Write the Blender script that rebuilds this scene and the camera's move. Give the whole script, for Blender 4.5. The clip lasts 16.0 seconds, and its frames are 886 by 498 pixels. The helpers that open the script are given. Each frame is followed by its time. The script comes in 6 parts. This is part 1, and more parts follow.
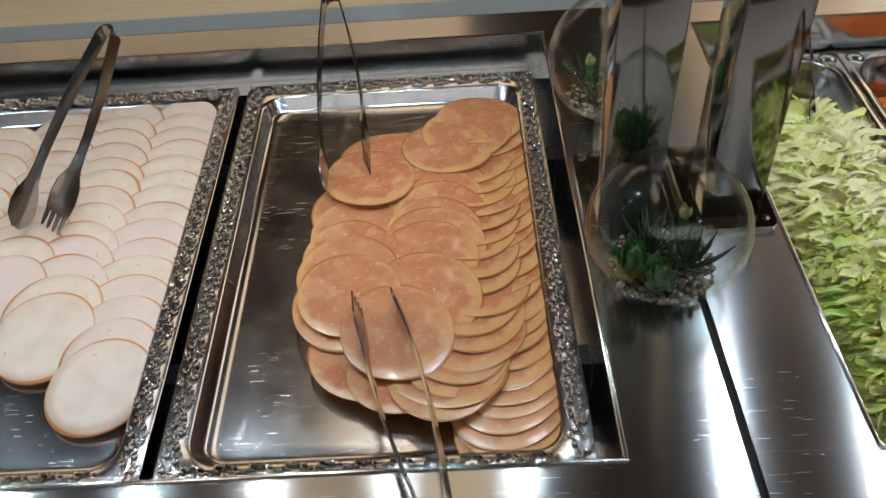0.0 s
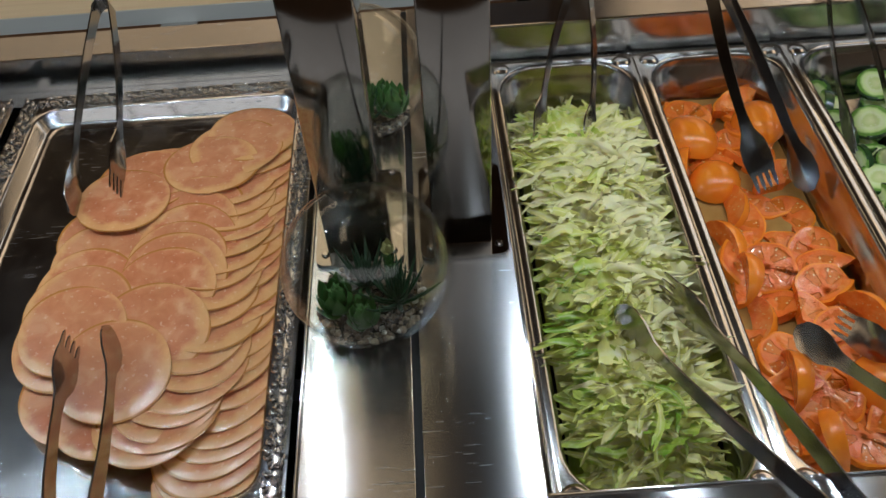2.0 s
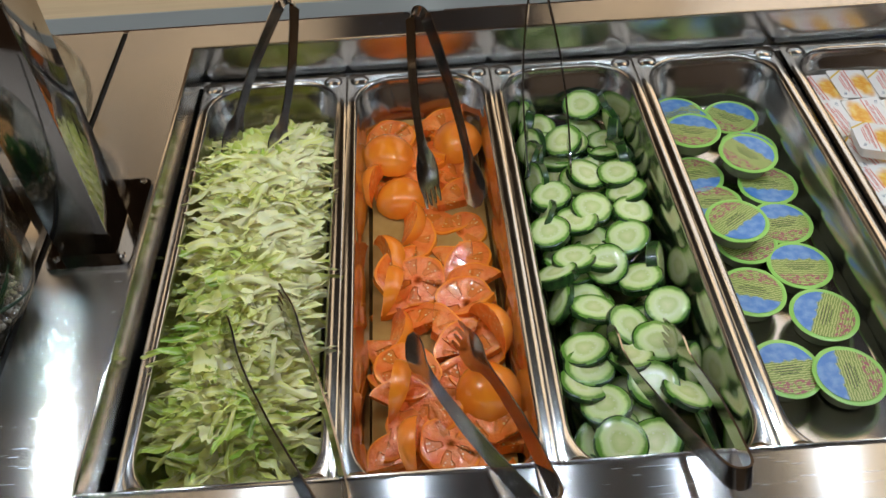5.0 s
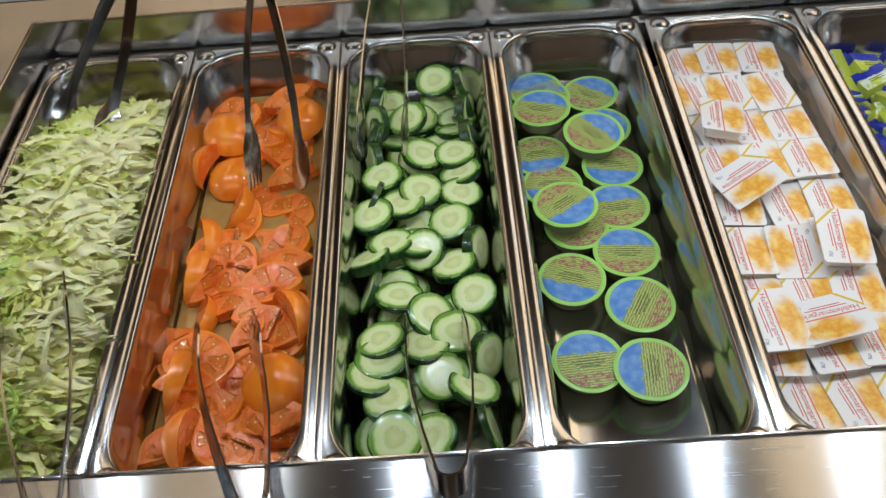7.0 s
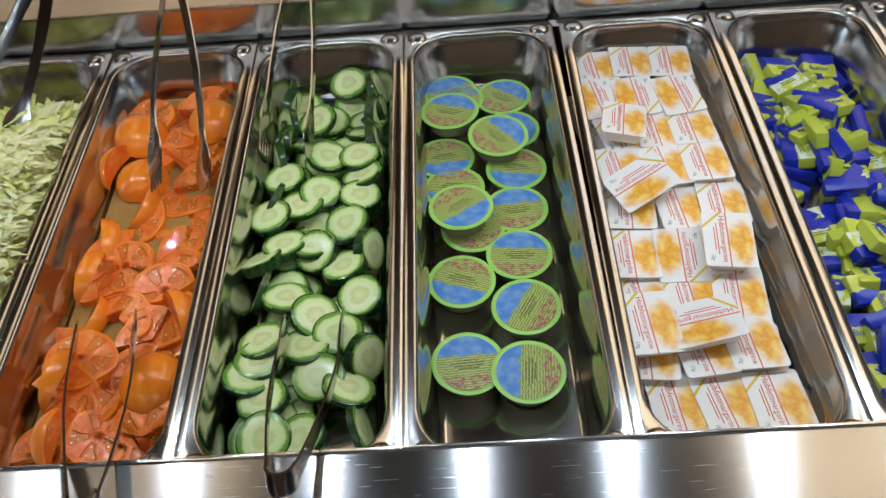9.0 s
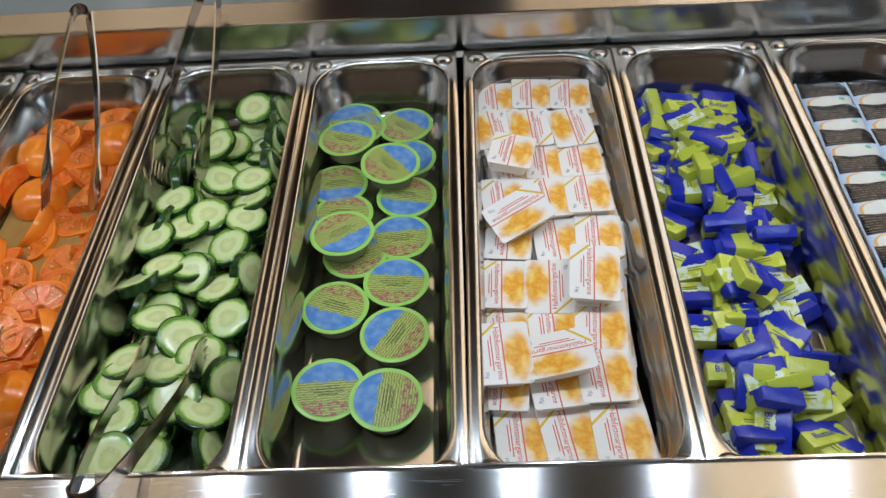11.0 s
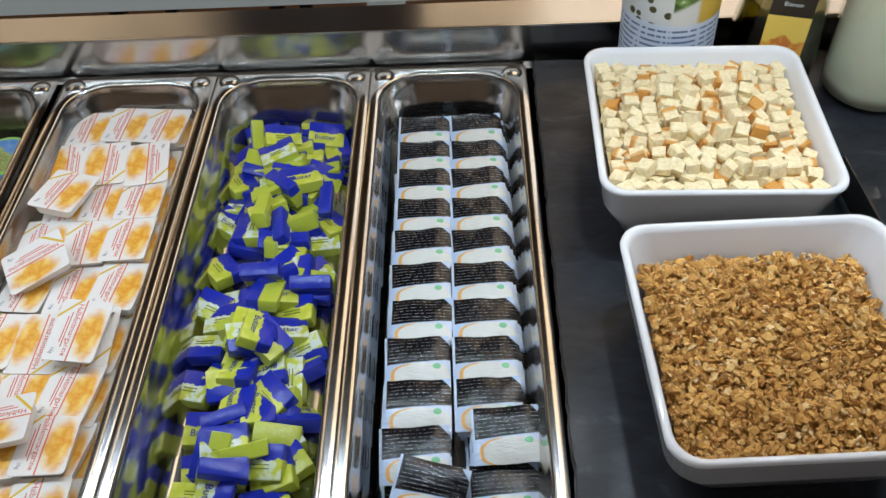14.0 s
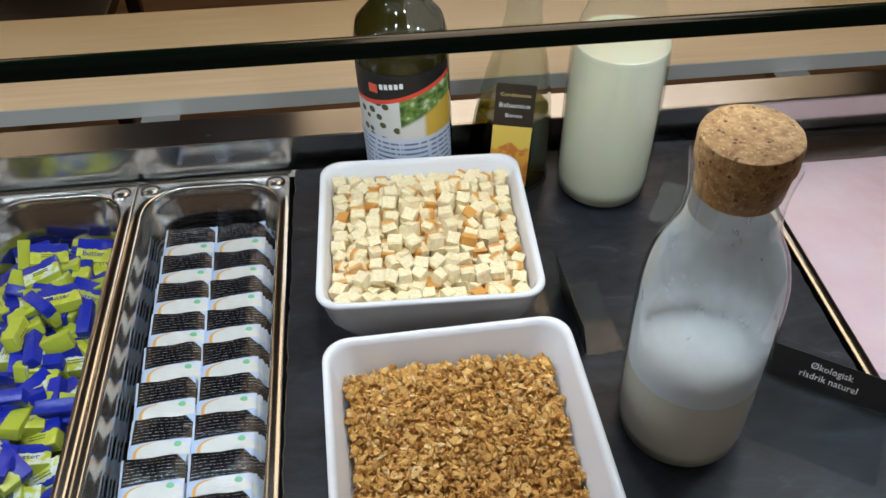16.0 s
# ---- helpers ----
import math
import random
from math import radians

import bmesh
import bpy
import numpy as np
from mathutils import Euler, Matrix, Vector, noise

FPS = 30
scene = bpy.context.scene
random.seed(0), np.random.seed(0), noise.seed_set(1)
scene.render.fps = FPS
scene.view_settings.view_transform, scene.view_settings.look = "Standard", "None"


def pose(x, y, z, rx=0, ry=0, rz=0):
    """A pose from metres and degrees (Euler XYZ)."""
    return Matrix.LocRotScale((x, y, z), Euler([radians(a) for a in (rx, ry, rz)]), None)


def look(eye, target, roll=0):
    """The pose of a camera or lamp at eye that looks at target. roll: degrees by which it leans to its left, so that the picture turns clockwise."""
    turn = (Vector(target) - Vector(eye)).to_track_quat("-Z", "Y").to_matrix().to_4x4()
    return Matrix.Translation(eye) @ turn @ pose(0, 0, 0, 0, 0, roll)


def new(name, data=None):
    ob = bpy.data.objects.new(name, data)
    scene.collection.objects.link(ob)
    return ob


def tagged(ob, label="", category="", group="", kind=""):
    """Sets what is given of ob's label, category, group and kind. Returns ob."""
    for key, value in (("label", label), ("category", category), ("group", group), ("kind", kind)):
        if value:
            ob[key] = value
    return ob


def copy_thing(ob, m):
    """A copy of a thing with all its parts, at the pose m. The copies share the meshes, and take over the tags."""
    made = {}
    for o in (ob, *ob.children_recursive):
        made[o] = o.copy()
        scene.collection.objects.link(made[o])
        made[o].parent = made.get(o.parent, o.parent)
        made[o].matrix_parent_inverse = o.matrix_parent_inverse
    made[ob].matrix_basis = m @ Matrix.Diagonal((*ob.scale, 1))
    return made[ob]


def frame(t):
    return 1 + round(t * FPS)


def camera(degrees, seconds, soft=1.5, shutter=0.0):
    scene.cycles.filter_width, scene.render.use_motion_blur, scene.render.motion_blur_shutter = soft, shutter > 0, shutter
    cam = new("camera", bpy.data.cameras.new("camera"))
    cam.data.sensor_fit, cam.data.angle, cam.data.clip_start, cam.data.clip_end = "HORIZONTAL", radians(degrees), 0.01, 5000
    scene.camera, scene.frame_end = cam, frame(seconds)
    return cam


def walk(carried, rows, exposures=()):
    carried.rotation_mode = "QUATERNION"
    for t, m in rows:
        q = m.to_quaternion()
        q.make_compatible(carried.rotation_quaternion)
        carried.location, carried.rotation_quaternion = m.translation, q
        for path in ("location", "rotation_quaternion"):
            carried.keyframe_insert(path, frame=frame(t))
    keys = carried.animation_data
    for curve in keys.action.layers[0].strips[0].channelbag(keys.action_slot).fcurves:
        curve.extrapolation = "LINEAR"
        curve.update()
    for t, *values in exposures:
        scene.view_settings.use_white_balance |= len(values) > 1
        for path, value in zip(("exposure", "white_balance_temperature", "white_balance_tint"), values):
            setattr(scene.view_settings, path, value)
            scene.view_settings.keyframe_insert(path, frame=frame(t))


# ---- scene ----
cam = camera(55.4, 16.0)
PATH = [
    (0, (0.023, -0.011, 1.409), (-0.026, 1.404, -0.003), -4.4),
    (0.5, (0.056, 0.003, 1.407), (0.014, 1.405, -0.019), -4.6),
    (1, (0.128, 0.043, 1.407), (0.108, 1.394, -0.068), -4.8),
    (1.5, (0.183, 0.062, 1.406), (0.179, 1.389, -0.09), -4.8),
    (2, (0.232, 0.037, 1.425), (0.23, 1.381, -0.056), -4.1),
    (2.5, (0.329, 0.008, 1.44), (0.314, 1.363, -0.031), -3.5),
    (3, (0.409, -0.028, 1.443), (0.378, 1.349, -0.006), -3.5),
    (3.5, (0.475, -0.027, 1.437), (0.461, 1.364, -0.001), -2.9),
    (6, (0.609, 0.012, 1.414), (0.635, 1.378, -0.047), -3.8),
    (6.5, (0.68, 0.014, 1.41), (0.676, 1.36, -0.069), -4.4),
    (7, (0.734, 0.021, 1.404), (0.69, 1.347, -0.092), -5.2),
    (7.5, (0.776, 0.018, 1.4), (0.723, 1.346, -0.094), -5.3),
    (8, (0.805, 0.019, 1.401), (0.746, 1.344, -0.096), -5.6),
    (10.3, (0.914, 0.005, 1.385), (0.817, 1.376, -0.068), -5.1),
    (10.5, (0.933, 0.004, 1.384), (0.827, 1.381, -0.063), -5.2),
    (11, (0.955, 0.012, 1.392), (0.877, 1.395, -0.051), -4.4),
    (11.5, (0.992, 0.025, 1.381), (0.944, 1.405, -0.066), -4.0),
    (12, (1.072, 0.046, 1.382), (1.059, 1.389, -0.1), -4.0),
    (12.5, (1.132, 0.065, 1.378), (1.168, 1.386, -0.122), -3.4),
    (13, (1.22, 0.074, 1.378), (1.242, 1.393, -0.125), -3.5),
    (13.5, (1.303, 0.075, 1.389), (1.277, 1.389, -0.119), -3.9),
    (14, (1.365, 0.082, 1.403), (1.315, 1.41, -0.091), -3.3),
    (14.5, (1.404, 0.081, 1.413), (1.372, 1.446, -0.048), -2.2),
    (15, (1.446, 0.083, 1.437), (1.447, 1.468, -0.006), -2.4),
    (15.5, (1.482, 0.074, 1.448), (1.57, 1.502, 0.051), -1.0),
    (16, (1.522, 0.079, 1.45), (1.678, 1.505, 0.057), -0.5),
]
walk(cam, [(t, look(eye, target, roll)) for t, eye, target, roll in PATH],
     exposures=[(0, -0.1, 6000, 10), (2, -0.3, 6000, 10), (3.2, -0.1, 6000, 10), (8, -0.03, 6000, 10), (12, -0.03, 6000, 10), (16, 0.07, 6000, 10)])

# world and light -------------------------------------------------------
world = bpy.data.worlds.new("room_air")
scene.world = world
world.use_nodes = True
world.node_tree.nodes["Background"].inputs[0].default_value = (0.9, 0.8, 0.68, 1)
world.node_tree.nodes["Background"].inputs[1].default_value = 0.05


def lamp(x, y, z, watts, size, colour, size_y=None, name="lamp"):
    li = bpy.data.lights.new(name, "AREA")
    li.energy, li.color = watts, colour
    if size_y:
        li.shape, li.size, li.size_y = "RECTANGLE", size, size_y
    else:
        li.shape, li.size = "DISK", size
    ob = new(name, li)
    ob.matrix_world = pose(x, y, z)
    return ob


LED_Y, LED_Z, LED_W = 0.53, 1.272, 0.375
for led_x in [0.077 - 0.15 * k for k in range(6)] + [0.320 + 0.1685 * k for k in range(12)]:
    lamp(led_x, LED_Y, LED_Z, LED_W, 0.014, (0.83, 0.94, 1.0), name="led_lamp")
# unseen ceiling panels, added to give the steel warm reflections and brighten the shelf
for x0, x1, y0, y1, glow, tint in ((-0.33, 0.12, 1.02, 2.4, 1.6, (1.0, 0.72, 0.44)), (-0.62, -0.335, 0.25, 1.15, 1.6, (1.0, 0.72, 0.44)), (1.58, 2.50, 0.85, 2.25, 2.2, (1.0, 0.72, 0.44)), (-3.0, 0.1, 3.35, 4.6, 1.5, (1.0, 0.70, 0.40)), (1.2, 4.0, 3.35, 4.6, 2.2, (1.0, 0.70, 0.40)), (-1.6, 3.0, -2.6, -1.2, 1.0, (1.0, 0.94, 0.86)), (1.7, 3.2, 2.35, 3.25, 1.8, (1.0, 0.9, 0.76))):
    lamp((x0 + x1) / 2, (y0 + y1) / 2, 2.69, glow * math.pi * (x1 - x0) * (y1 - y0), x1 - x0, tint, y1 - y0, "ceiling_panel_lamp")


# materials -------------------------------------------------------------
def mat(name, colour=(0.5, 0.5, 0.5), rough=0.5, metal=0.0, **inputs):
    m = bpy.data.materials.new(name)
    m.use_nodes = True
    b = m.node_tree.nodes["Principled BSDF"]
    b.inputs["Base Color"].default_value = (*colour, 1)
    b.inputs["Roughness"].default_value = rough
    b.inputs["Metallic"].default_value = metal
    for k, v in inputs.items():
        b.inputs[k.replace("_", " ")].default_value = v
    return m


class Net:
    """Short hand for wiring one material's nodes."""

    def __init__(self, m):
        self.t = m.node_tree
        self.b = self.t.nodes["Principled BSDF"]
        self.co = self.t.nodes.new("ShaderNodeTexCoord")

    def link(self, a, b):
        self.t.links.new(a, b)

    def put(self, socket, v):
        if hasattr(v, "is_linked"):
            self.link(v, socket)
        else:
            socket.default_value = v

    def maths(self, op, a, b=0.0, c=0.0):
        n = self.t.nodes.new("ShaderNodeMath")
        n.operation = op
        for s, v in zip(n.inputs, (a, b, c)):
            self.put(s, v)
        return n.outputs[0]

    def xyz(self, v=None):
        n = self.t.nodes.new("ShaderNodeSeparateXYZ")
        self.link(v or self.co.outputs["Object"], n.inputs[0])
        return n.outputs

    def mapped(self, scale, v=None):
        n = self.t.nodes.new("ShaderNodeMapping")
        n.inputs["Scale"].default_value = scale
        self.link(v or self.co.outputs["Object"], n.inputs[0])
        return n.outputs[0]

    def noise(self, scale, detail=3, v=None, rough=0.5, distort=0.0):
        n = self.t.nodes.new("ShaderNodeTexNoise")
        n.inputs["Scale"].default_value = scale
        n.inputs["Detail"].default_value = detail
        n.inputs["Roughness"].default_value = rough
        n.inputs["Distortion"].default_value = distort
        self.link(v or self.co.outputs["Object"], n.inputs["Vector"])
        return n.outputs["Fac"]

    def cells(self, scale, v=None, feature="F1"):
        n = self.t.nodes.new("ShaderNodeTexVoronoi")
        n.feature = feature
        n.inputs["Scale"].default_value = scale
        self.link(v or self.co.outputs["Object"], n.inputs["Vector"])
        return n.outputs["Distance"]

    def streaks(self, angle, along, across, lo, hi):
        n = self.t.nodes.new("ShaderNodeMapping")
        n.inputs["Rotation"].default_value[2] = radians(angle)
        n.inputs["Scale"].default_value = (along, across, 1)
        self.link(self.co.outputs["Object"], n.inputs[0])
        return self.step(self.noise(1.0, 1, n.outputs[0]), lo, hi)

    def ramp(self, fac, *stops):
        n = self.t.nodes.new("ShaderNodeValToRGB")
        e = n.color_ramp.elements
        while len(e) < len(stops):
            e.new(0.5)
        for el, (p, c) in zip(e, stops):
            el.position = p
            el.color = (*c, 1) if len(c) == 3 else c
        self.link(fac, n.inputs[0])
        return n.outputs[0]

    def mix(self, fac, a, b):
        n = self.t.nodes.new("ShaderNodeMix")
        n.data_type = "RGBA"
        self.put(n.inputs[0], fac)
        for s, v in ((n.inputs[6], a), (n.inputs[7], b)):
            self.put(s, v if hasattr(v, "is_linked") else (*v, 1))
        return n.outputs[2]

    def step(self, v, lo, hi):
        n = self.t.nodes.new("ShaderNodeMapRange")
        n.inputs[1].default_value, n.inputs[2].default_value = lo, hi
        self.link(v, n.inputs[0])
        return n.outputs[0]

    def random(self):
        return self.t.nodes.new("ShaderNodeObjectInfo").outputs["Random"]

    def island(self):
        return self.t.nodes.new("ShaderNodeNewGeometry").outputs["Random Per Island"]

    def colour(self, c):
        self.put(self.b.inputs["Base Color"], c)

    def rough(self, r):
        self.put(self.b.inputs["Roughness"], r)

    def bump(self, h, strength=0.3, dist=0.001):
        n = self.t.nodes.new("ShaderNodeBump")
        n.inputs["Strength"].default_value = strength
        n.inputs["Distance"].default_value = dist
        self.link(h, n.inputs["Height"])
        self.link(n.outputs[0], self.b.inputs["Normal"])


def brushed_steel(name, tangent, rough=0.22, colour=(0.56, 0.555, 0.55)):
    m = mat(name, colour, rough, 1.0, Anisotropic=0.95)
    n = Net(m)
    vec = n.t.nodes.new("ShaderNodeCombineXYZ")
    for s, v in zip(vec.inputs, tangent):
        s.default_value = v
    n.link(vec.outputs[0], n.b.inputs["Tangent"])
    stretch = [900, 900, 900]
    stretch[0] = 25
    grain = n.noise(1.0, 3, n.mapped(stretch))
    smear = n.noise(9, 4)
    thin = n.maths("MAXIMUM", n.streaks(28, 22, 700, 0.70, 0.74), n.streaks(-50, 30, 800, 0.71, 0.75))
    patch = n.step(n.noise(5, 2), 0.52, 0.7)
    n.rough(n.maths("ADD", n.maths("ADD", rough - 0.05, n.maths("MULTIPLY", smear, 0.10)),
                    n.maths("MULTIPLY", n.maths("MULTIPLY", thin, patch), 0.18)))
    n.bump(grain, 0.05, 0.0004)
    return m


def polished_steel(name, rough, colour=(0.6, 0.59, 0.575), wear=0.12, scratches=0.0):
    m = mat(name, colour, rough, 1.0)
    n = Net(m)
    smear = n.noise(24, 4)
    spots = n.step(n.noise(130, 2), 0.62, 0.75)
    r = n.maths("ADD", rough, n.maths("MULTIPLY", n.maths("ADD", n.maths("SUBTRACT", smear, 0.4), n.maths("MULTIPLY", spots, 0.3)), wear))
    if scratches:
        sets = [n.streaks(g, 28 + i * 5, 650 + 90 * i, 0.69, 0.735) for i, g in enumerate((24, 52, -31, -66, 80))]
        lines = sets[0]
        for one in sets[1:]:
            lines = n.maths("MAXIMUM", lines, one)
        lines = n.maths("MULTIPLY", lines, n.step(n.noise(14, 2), 0.35, 0.55))
        r = n.maths("ADD", r, n.maths("MULTIPLY", lines, scratches))
        n.bump(lines, 0.12, 0.0003)
    elif wear > 0.05:
        n.bump(n.noise(60, 2), 0.05, 0.0006)
    n.rough(r)
    return m


def thin_glass(name, tint=(0.97, 0.985, 0.975), gloss=1.0):
    m = bpy.data.materials.new(name)
    m.use_nodes = True
    t = m.node_tree
    t.nodes.remove(t.nodes["Principled BSDF"])
    clear = t.nodes.new("ShaderNodeBsdfTransparent")
    clear.inputs[0].default_value = (*tint, 1)
    shine = t.nodes.new("ShaderNodeBsdfGlossy")
    shine.inputs["Roughness"].default_value = 0.015
    weight = t.nodes.new("ShaderNodeLayerWeight")
    weight.inputs[0].default_value = 0.5
    power = t.nodes.new("ShaderNodeMath")
    power.operation = "POWER"
    power.inputs[1].default_value = 4.5
    t.links.new(weight.outputs["Facing"], power.inputs[0])
    fres = t.nodes.new("ShaderNodeMath")
    fres.operation = "MULTIPLY_ADD"
    fres.inputs[1].default_value, fres.inputs[2].default_value = 0.75 * gloss, 0.04 * gloss
    t.links.new(power.outputs[0], fres.inputs[0])
    mix = t.nodes.new("ShaderNodeMixShader")
    t.links.new(fres.outputs[0], mix.inputs[0])
    t.links.new(clear.outputs[0], mix.inputs[1])
    t.links.new(shine.outputs[0], mix.inputs[2])
    t.links.new(mix.outputs[0], t.nodes["Material Output"].inputs[0])
    return m


STEEL_TOP = brushed_steel("brushed_steel_counter", (0, 1, 0))
STEEL_WALL = polished_steel("steel_well_wall", 0.16, wear=0.16)
STEEL_PAN = polished_steel("steel_pan", 0.15, (0.55, 0.53, 0.50))
STEEL_TRAY = polished_steel("steel_serving_tray", 0.15, (0.56, 0.56, 0.56), 0.16, 0.11)
STEEL_ORNATE = polished_steel("steel_embossed_rim", 0.10, (0.80, 0.78, 0.74), 0.1)
STEEL_TONG = polished_steel("steel_tongs", 0.15, (0.42, 0.40, 0.38), 0.12)
STEEL_POST = polished_steel("steel_post", 0.07, (0.40, 0.385, 0.365), 0.04)
DARK = mat("dark_parts_and_well_shade", (0.012, 0.011, 0.010), 0.7)
GLASS = thin_glass("clear_glass")
PANE = thin_glass("shelf_glass", (0.97, 0.985, 0.975), 0.3)
BOTTLE_GLASS = thin_glass("clear_bottle_glass", (0.86, 0.89, 0.84), 1.8)
ACRYLIC = thin_glass("clear_acrylic", (0.93, 0.95, 0.96), 0.55)
EDGE = mat("glass_edge", (0.004, 0.02, 0.016), 0.15)
OLIVE_INK = mat("olive_ink", (0.20, 0.23, 0.03), 0.5)
BLACK_CARD = mat("black_card", (0.012, 0.012, 0.013), 0.35)
WHITE_INK = mat("white_ink", (0.75, 0.75, 0.73), 0.6)
RED_INK = mat("red_ink", (0.62, 0.09, 0.05), 0.5)
BLUE_INK = mat("blue_ink", (0.02, 0.04, 0.32), 0.5)
GREY_INK = mat("grey_ink", (0.2, 0.22, 0.28), 0.5)
GREY_LIP = mat("grey_edging", (0.52, 0.52, 0.48), 0.4)

BIRCH = mat("birch_laminate", (0.62, 0.45, 0.28), 0.35)
n = Net(BIRCH)
grain = n.noise(14, 5, n.mapped((0.35, 9, 9)), 0.6)
n.colour(n.ramp(grain, (0.3, (0.75, 0.57, 0.35)), (0.7, (0.84, 0.67, 0.43))))
n.bump(grain, 0.05, 0.001)

FLOORING = mat("dark_wood_floor", (0.10, 0.055, 0.03), 0.4)
n = Net(FLOORING)
n.colour(n.ramp(n.noise(6, 5, n.mapped((0.5, 6, 1))), (0.3, (0.055, 0.028, 0.014)), (0.75, (0.15, 0.082, 0.042))))

CEILING = mat("ceiling_boards", (0.55, 0.42, 0.28), 0.7)
n = Net(CEILING)
n.colour(n.ramp(n.noise(5, 4, n.mapped((6, 0.4, 1))), (0.3, (0.10, 0.07, 0.045)), (0.7, (0.17, 0.12, 0.08))))

WALLPAINT = mat("warm_wall", (0.30, 0.22, 0.15), 0.8)
n = Net(WALLPAINT)
n.colour(n.ramp(n.noise(2, 4), (0.3, (0.24, 0.17, 0.11)), (0.7, (0.36, 0.27, 0.19))))

SLATE = mat("slate", (0.03, 0.032, 0.036), 0.42, Specular_IOR_Level=0.3)
n = Net(SLATE)
layers = n.noise(22, 6, n.mapped((1, 2.2, 1)), 0.65, 0.6)
n.colour(n.ramp(layers, (0.3, (0.010, 0.011, 0.014)), (0.62, (0.028, 0.030, 0.036)), (0.8, (0.075, 0.080, 0.092))))
n.rough(n.ramp(n.noise(30, 4), (0.3, (0.28,) * 3), (0.7, (0.52,) * 3)))
n.bump(layers, 0.5, 0.0015)

PORCELAIN = mat("white_porcelain", (0.80, 0.79, 0.80), 0.12, Coat_Weight=0.4)
n = Net(PORCELAIN)
n.bump(n.noise(40, 2), 0.04, 0.001)

HAM = mat("smoked_ham", (0.6, 0.3, 0.22), 0.24, Subsurface_Weight=0.15)
n = Net(HAM)
n.b.inputs["Subsurface Radius"].default_value = (0.006, 0.002, 0.001)
x, y, z = n.xyz()
rad = n.maths("SQRT", n.maths("ADD", n.maths("MULTIPLY", x, x), n.maths("MULTIPLY", y, y)))
marb = n.noise(55, 4, None, 0.5, 0.6)
flesh = n.ramp(marb, (0.25, (0.50, 0.150, 0.066)), (0.5, (0.61, 0.230, 0.104)), (0.75, (0.74, 0.40, 0.22)))
dy = n.maths("SUBTRACT", y, 0.0065)
off = n.maths("SQRT", n.maths("ADD", n.maths("MULTIPLY", x, x), n.maths("MULTIPLY", dy, dy)))
fat = n.step(n.maths("ADD", off, n.maths("MULTIPLY", n.maths("SUBTRACT", marb, 0.5), 0.016)), 0.0365, 0.0430)
rind = n.step(rad, 0.0438, 0.0450)
tone = n.mix(n.maths("MULTIPLY", n.random(), 0.45), flesh, (0.60, 0.28, 0.13))
n.colour(n.mix(rind, n.mix(n.maths("MULTIPLY", fat, 0.6), n.mix(n.maths("MULTIPLY", n.step(n.noise(190, 2), 0.62, 0.72), 0.5), tone, (0.82, 0.56, 0.38)), (0.76, 0.44, 0.17)), (0.46, 0.19, 0.04)))
n.b.inputs["Coat Weight"].default_value = 0.15
n.b.inputs["Coat Roughness"].default_value = 0.12
n.bump(n.noise(110, 4), 0.35, 0.0012)

CHICKEN = mat("chicken_breast_cold_cut", (0.78, 0.66, 0.56), 0.38, Subsurface_Weight=0.15)
n = Net(CHICKEN)
n.b.inputs["Subsurface Radius"].default_value = (0.006, 0.003, 0.002)
x, y, z = n.xyz()
rad = n.maths("SQRT", n.maths("ADD", n.maths("MULTIPLY", x, x), n.maths("MULTIPLY", y, y)))
marb = n.noise(40, 4)
ring = n.step(rad, 0.0420, 0.0436)
cuts = n.ramp(marb, (0.3, (0.74, 0.56, 0.42)), (0.6, (0.82, 0.67, 0.52)))
stain = n.step(n.noise(45, 2), 0.73, 0.76)
cuts = n.mix(n.maths("MULTIPLY", n.step(n.random(), 0.6, 0.9), 0.6), cuts, (0.80, 0.60, 0.53))
n.colour(n.mix(ring, n.mix(stain, cuts, (0.72, 0.42, 0.14)), (0.70, 0.30, 0.10)))
n.bump(n.noise(120, 3), 0.08, 0.001)

LETTUCE = mat("iceberg_lettuce", (0.5, 0.6, 0.25), 0.34, Subsurface_Weight=0.25, Specular_IOR_Level=0.35)
n = Net(LETTUCE)
n.b.inputs["Subsurface Radius"].default_value = (0.004, 0.005, 0.001)
leaf_uv = n.xyz(n.co.outputs["UV"])
rib = n.maths("ABSOLUTE", n.maths("SUBTRACT", leaf_uv[1], 0.5))
patches = n.maths("ADD", n.maths("ADD", n.maths("MULTIPLY_ADD", n.noise(11, 3), 1.45, -0.33), n.maths("MULTIPLY", n.maths("SUBTRACT", n.island(), 0.5), 0.34)), n.maths("MULTIPLY", n.maths("SUBTRACT", leaf_uv[0], 0.5), 0.22))
leaf = n.ramp(patches, (0.06, (0.26, 0.46, 0.04)), (0.16, (0.46, 0.60, 0.085)), (0.26, (0.63, 0.68, 0.14)), (0.39, (0.77, 0.75, 0.25)), (0.58, (0.85, 0.81, 0.44)))
veins = n.step(n.noise(110, 4, None, 0.6, 1.5), 0.5, 0.66)
pale = n.mix(n.maths("MULTIPLY", veins, 0.35), leaf, (0.78, 0.78, 0.44))
n.colour(n.mix(n.maths("MULTIPLY", n.step(rib, 0.16, 0.04), 0.38), pale, (0.84, 0.82, 0.58)))
n.bump(n.noise(260, 3), 0.25, 0.0012)

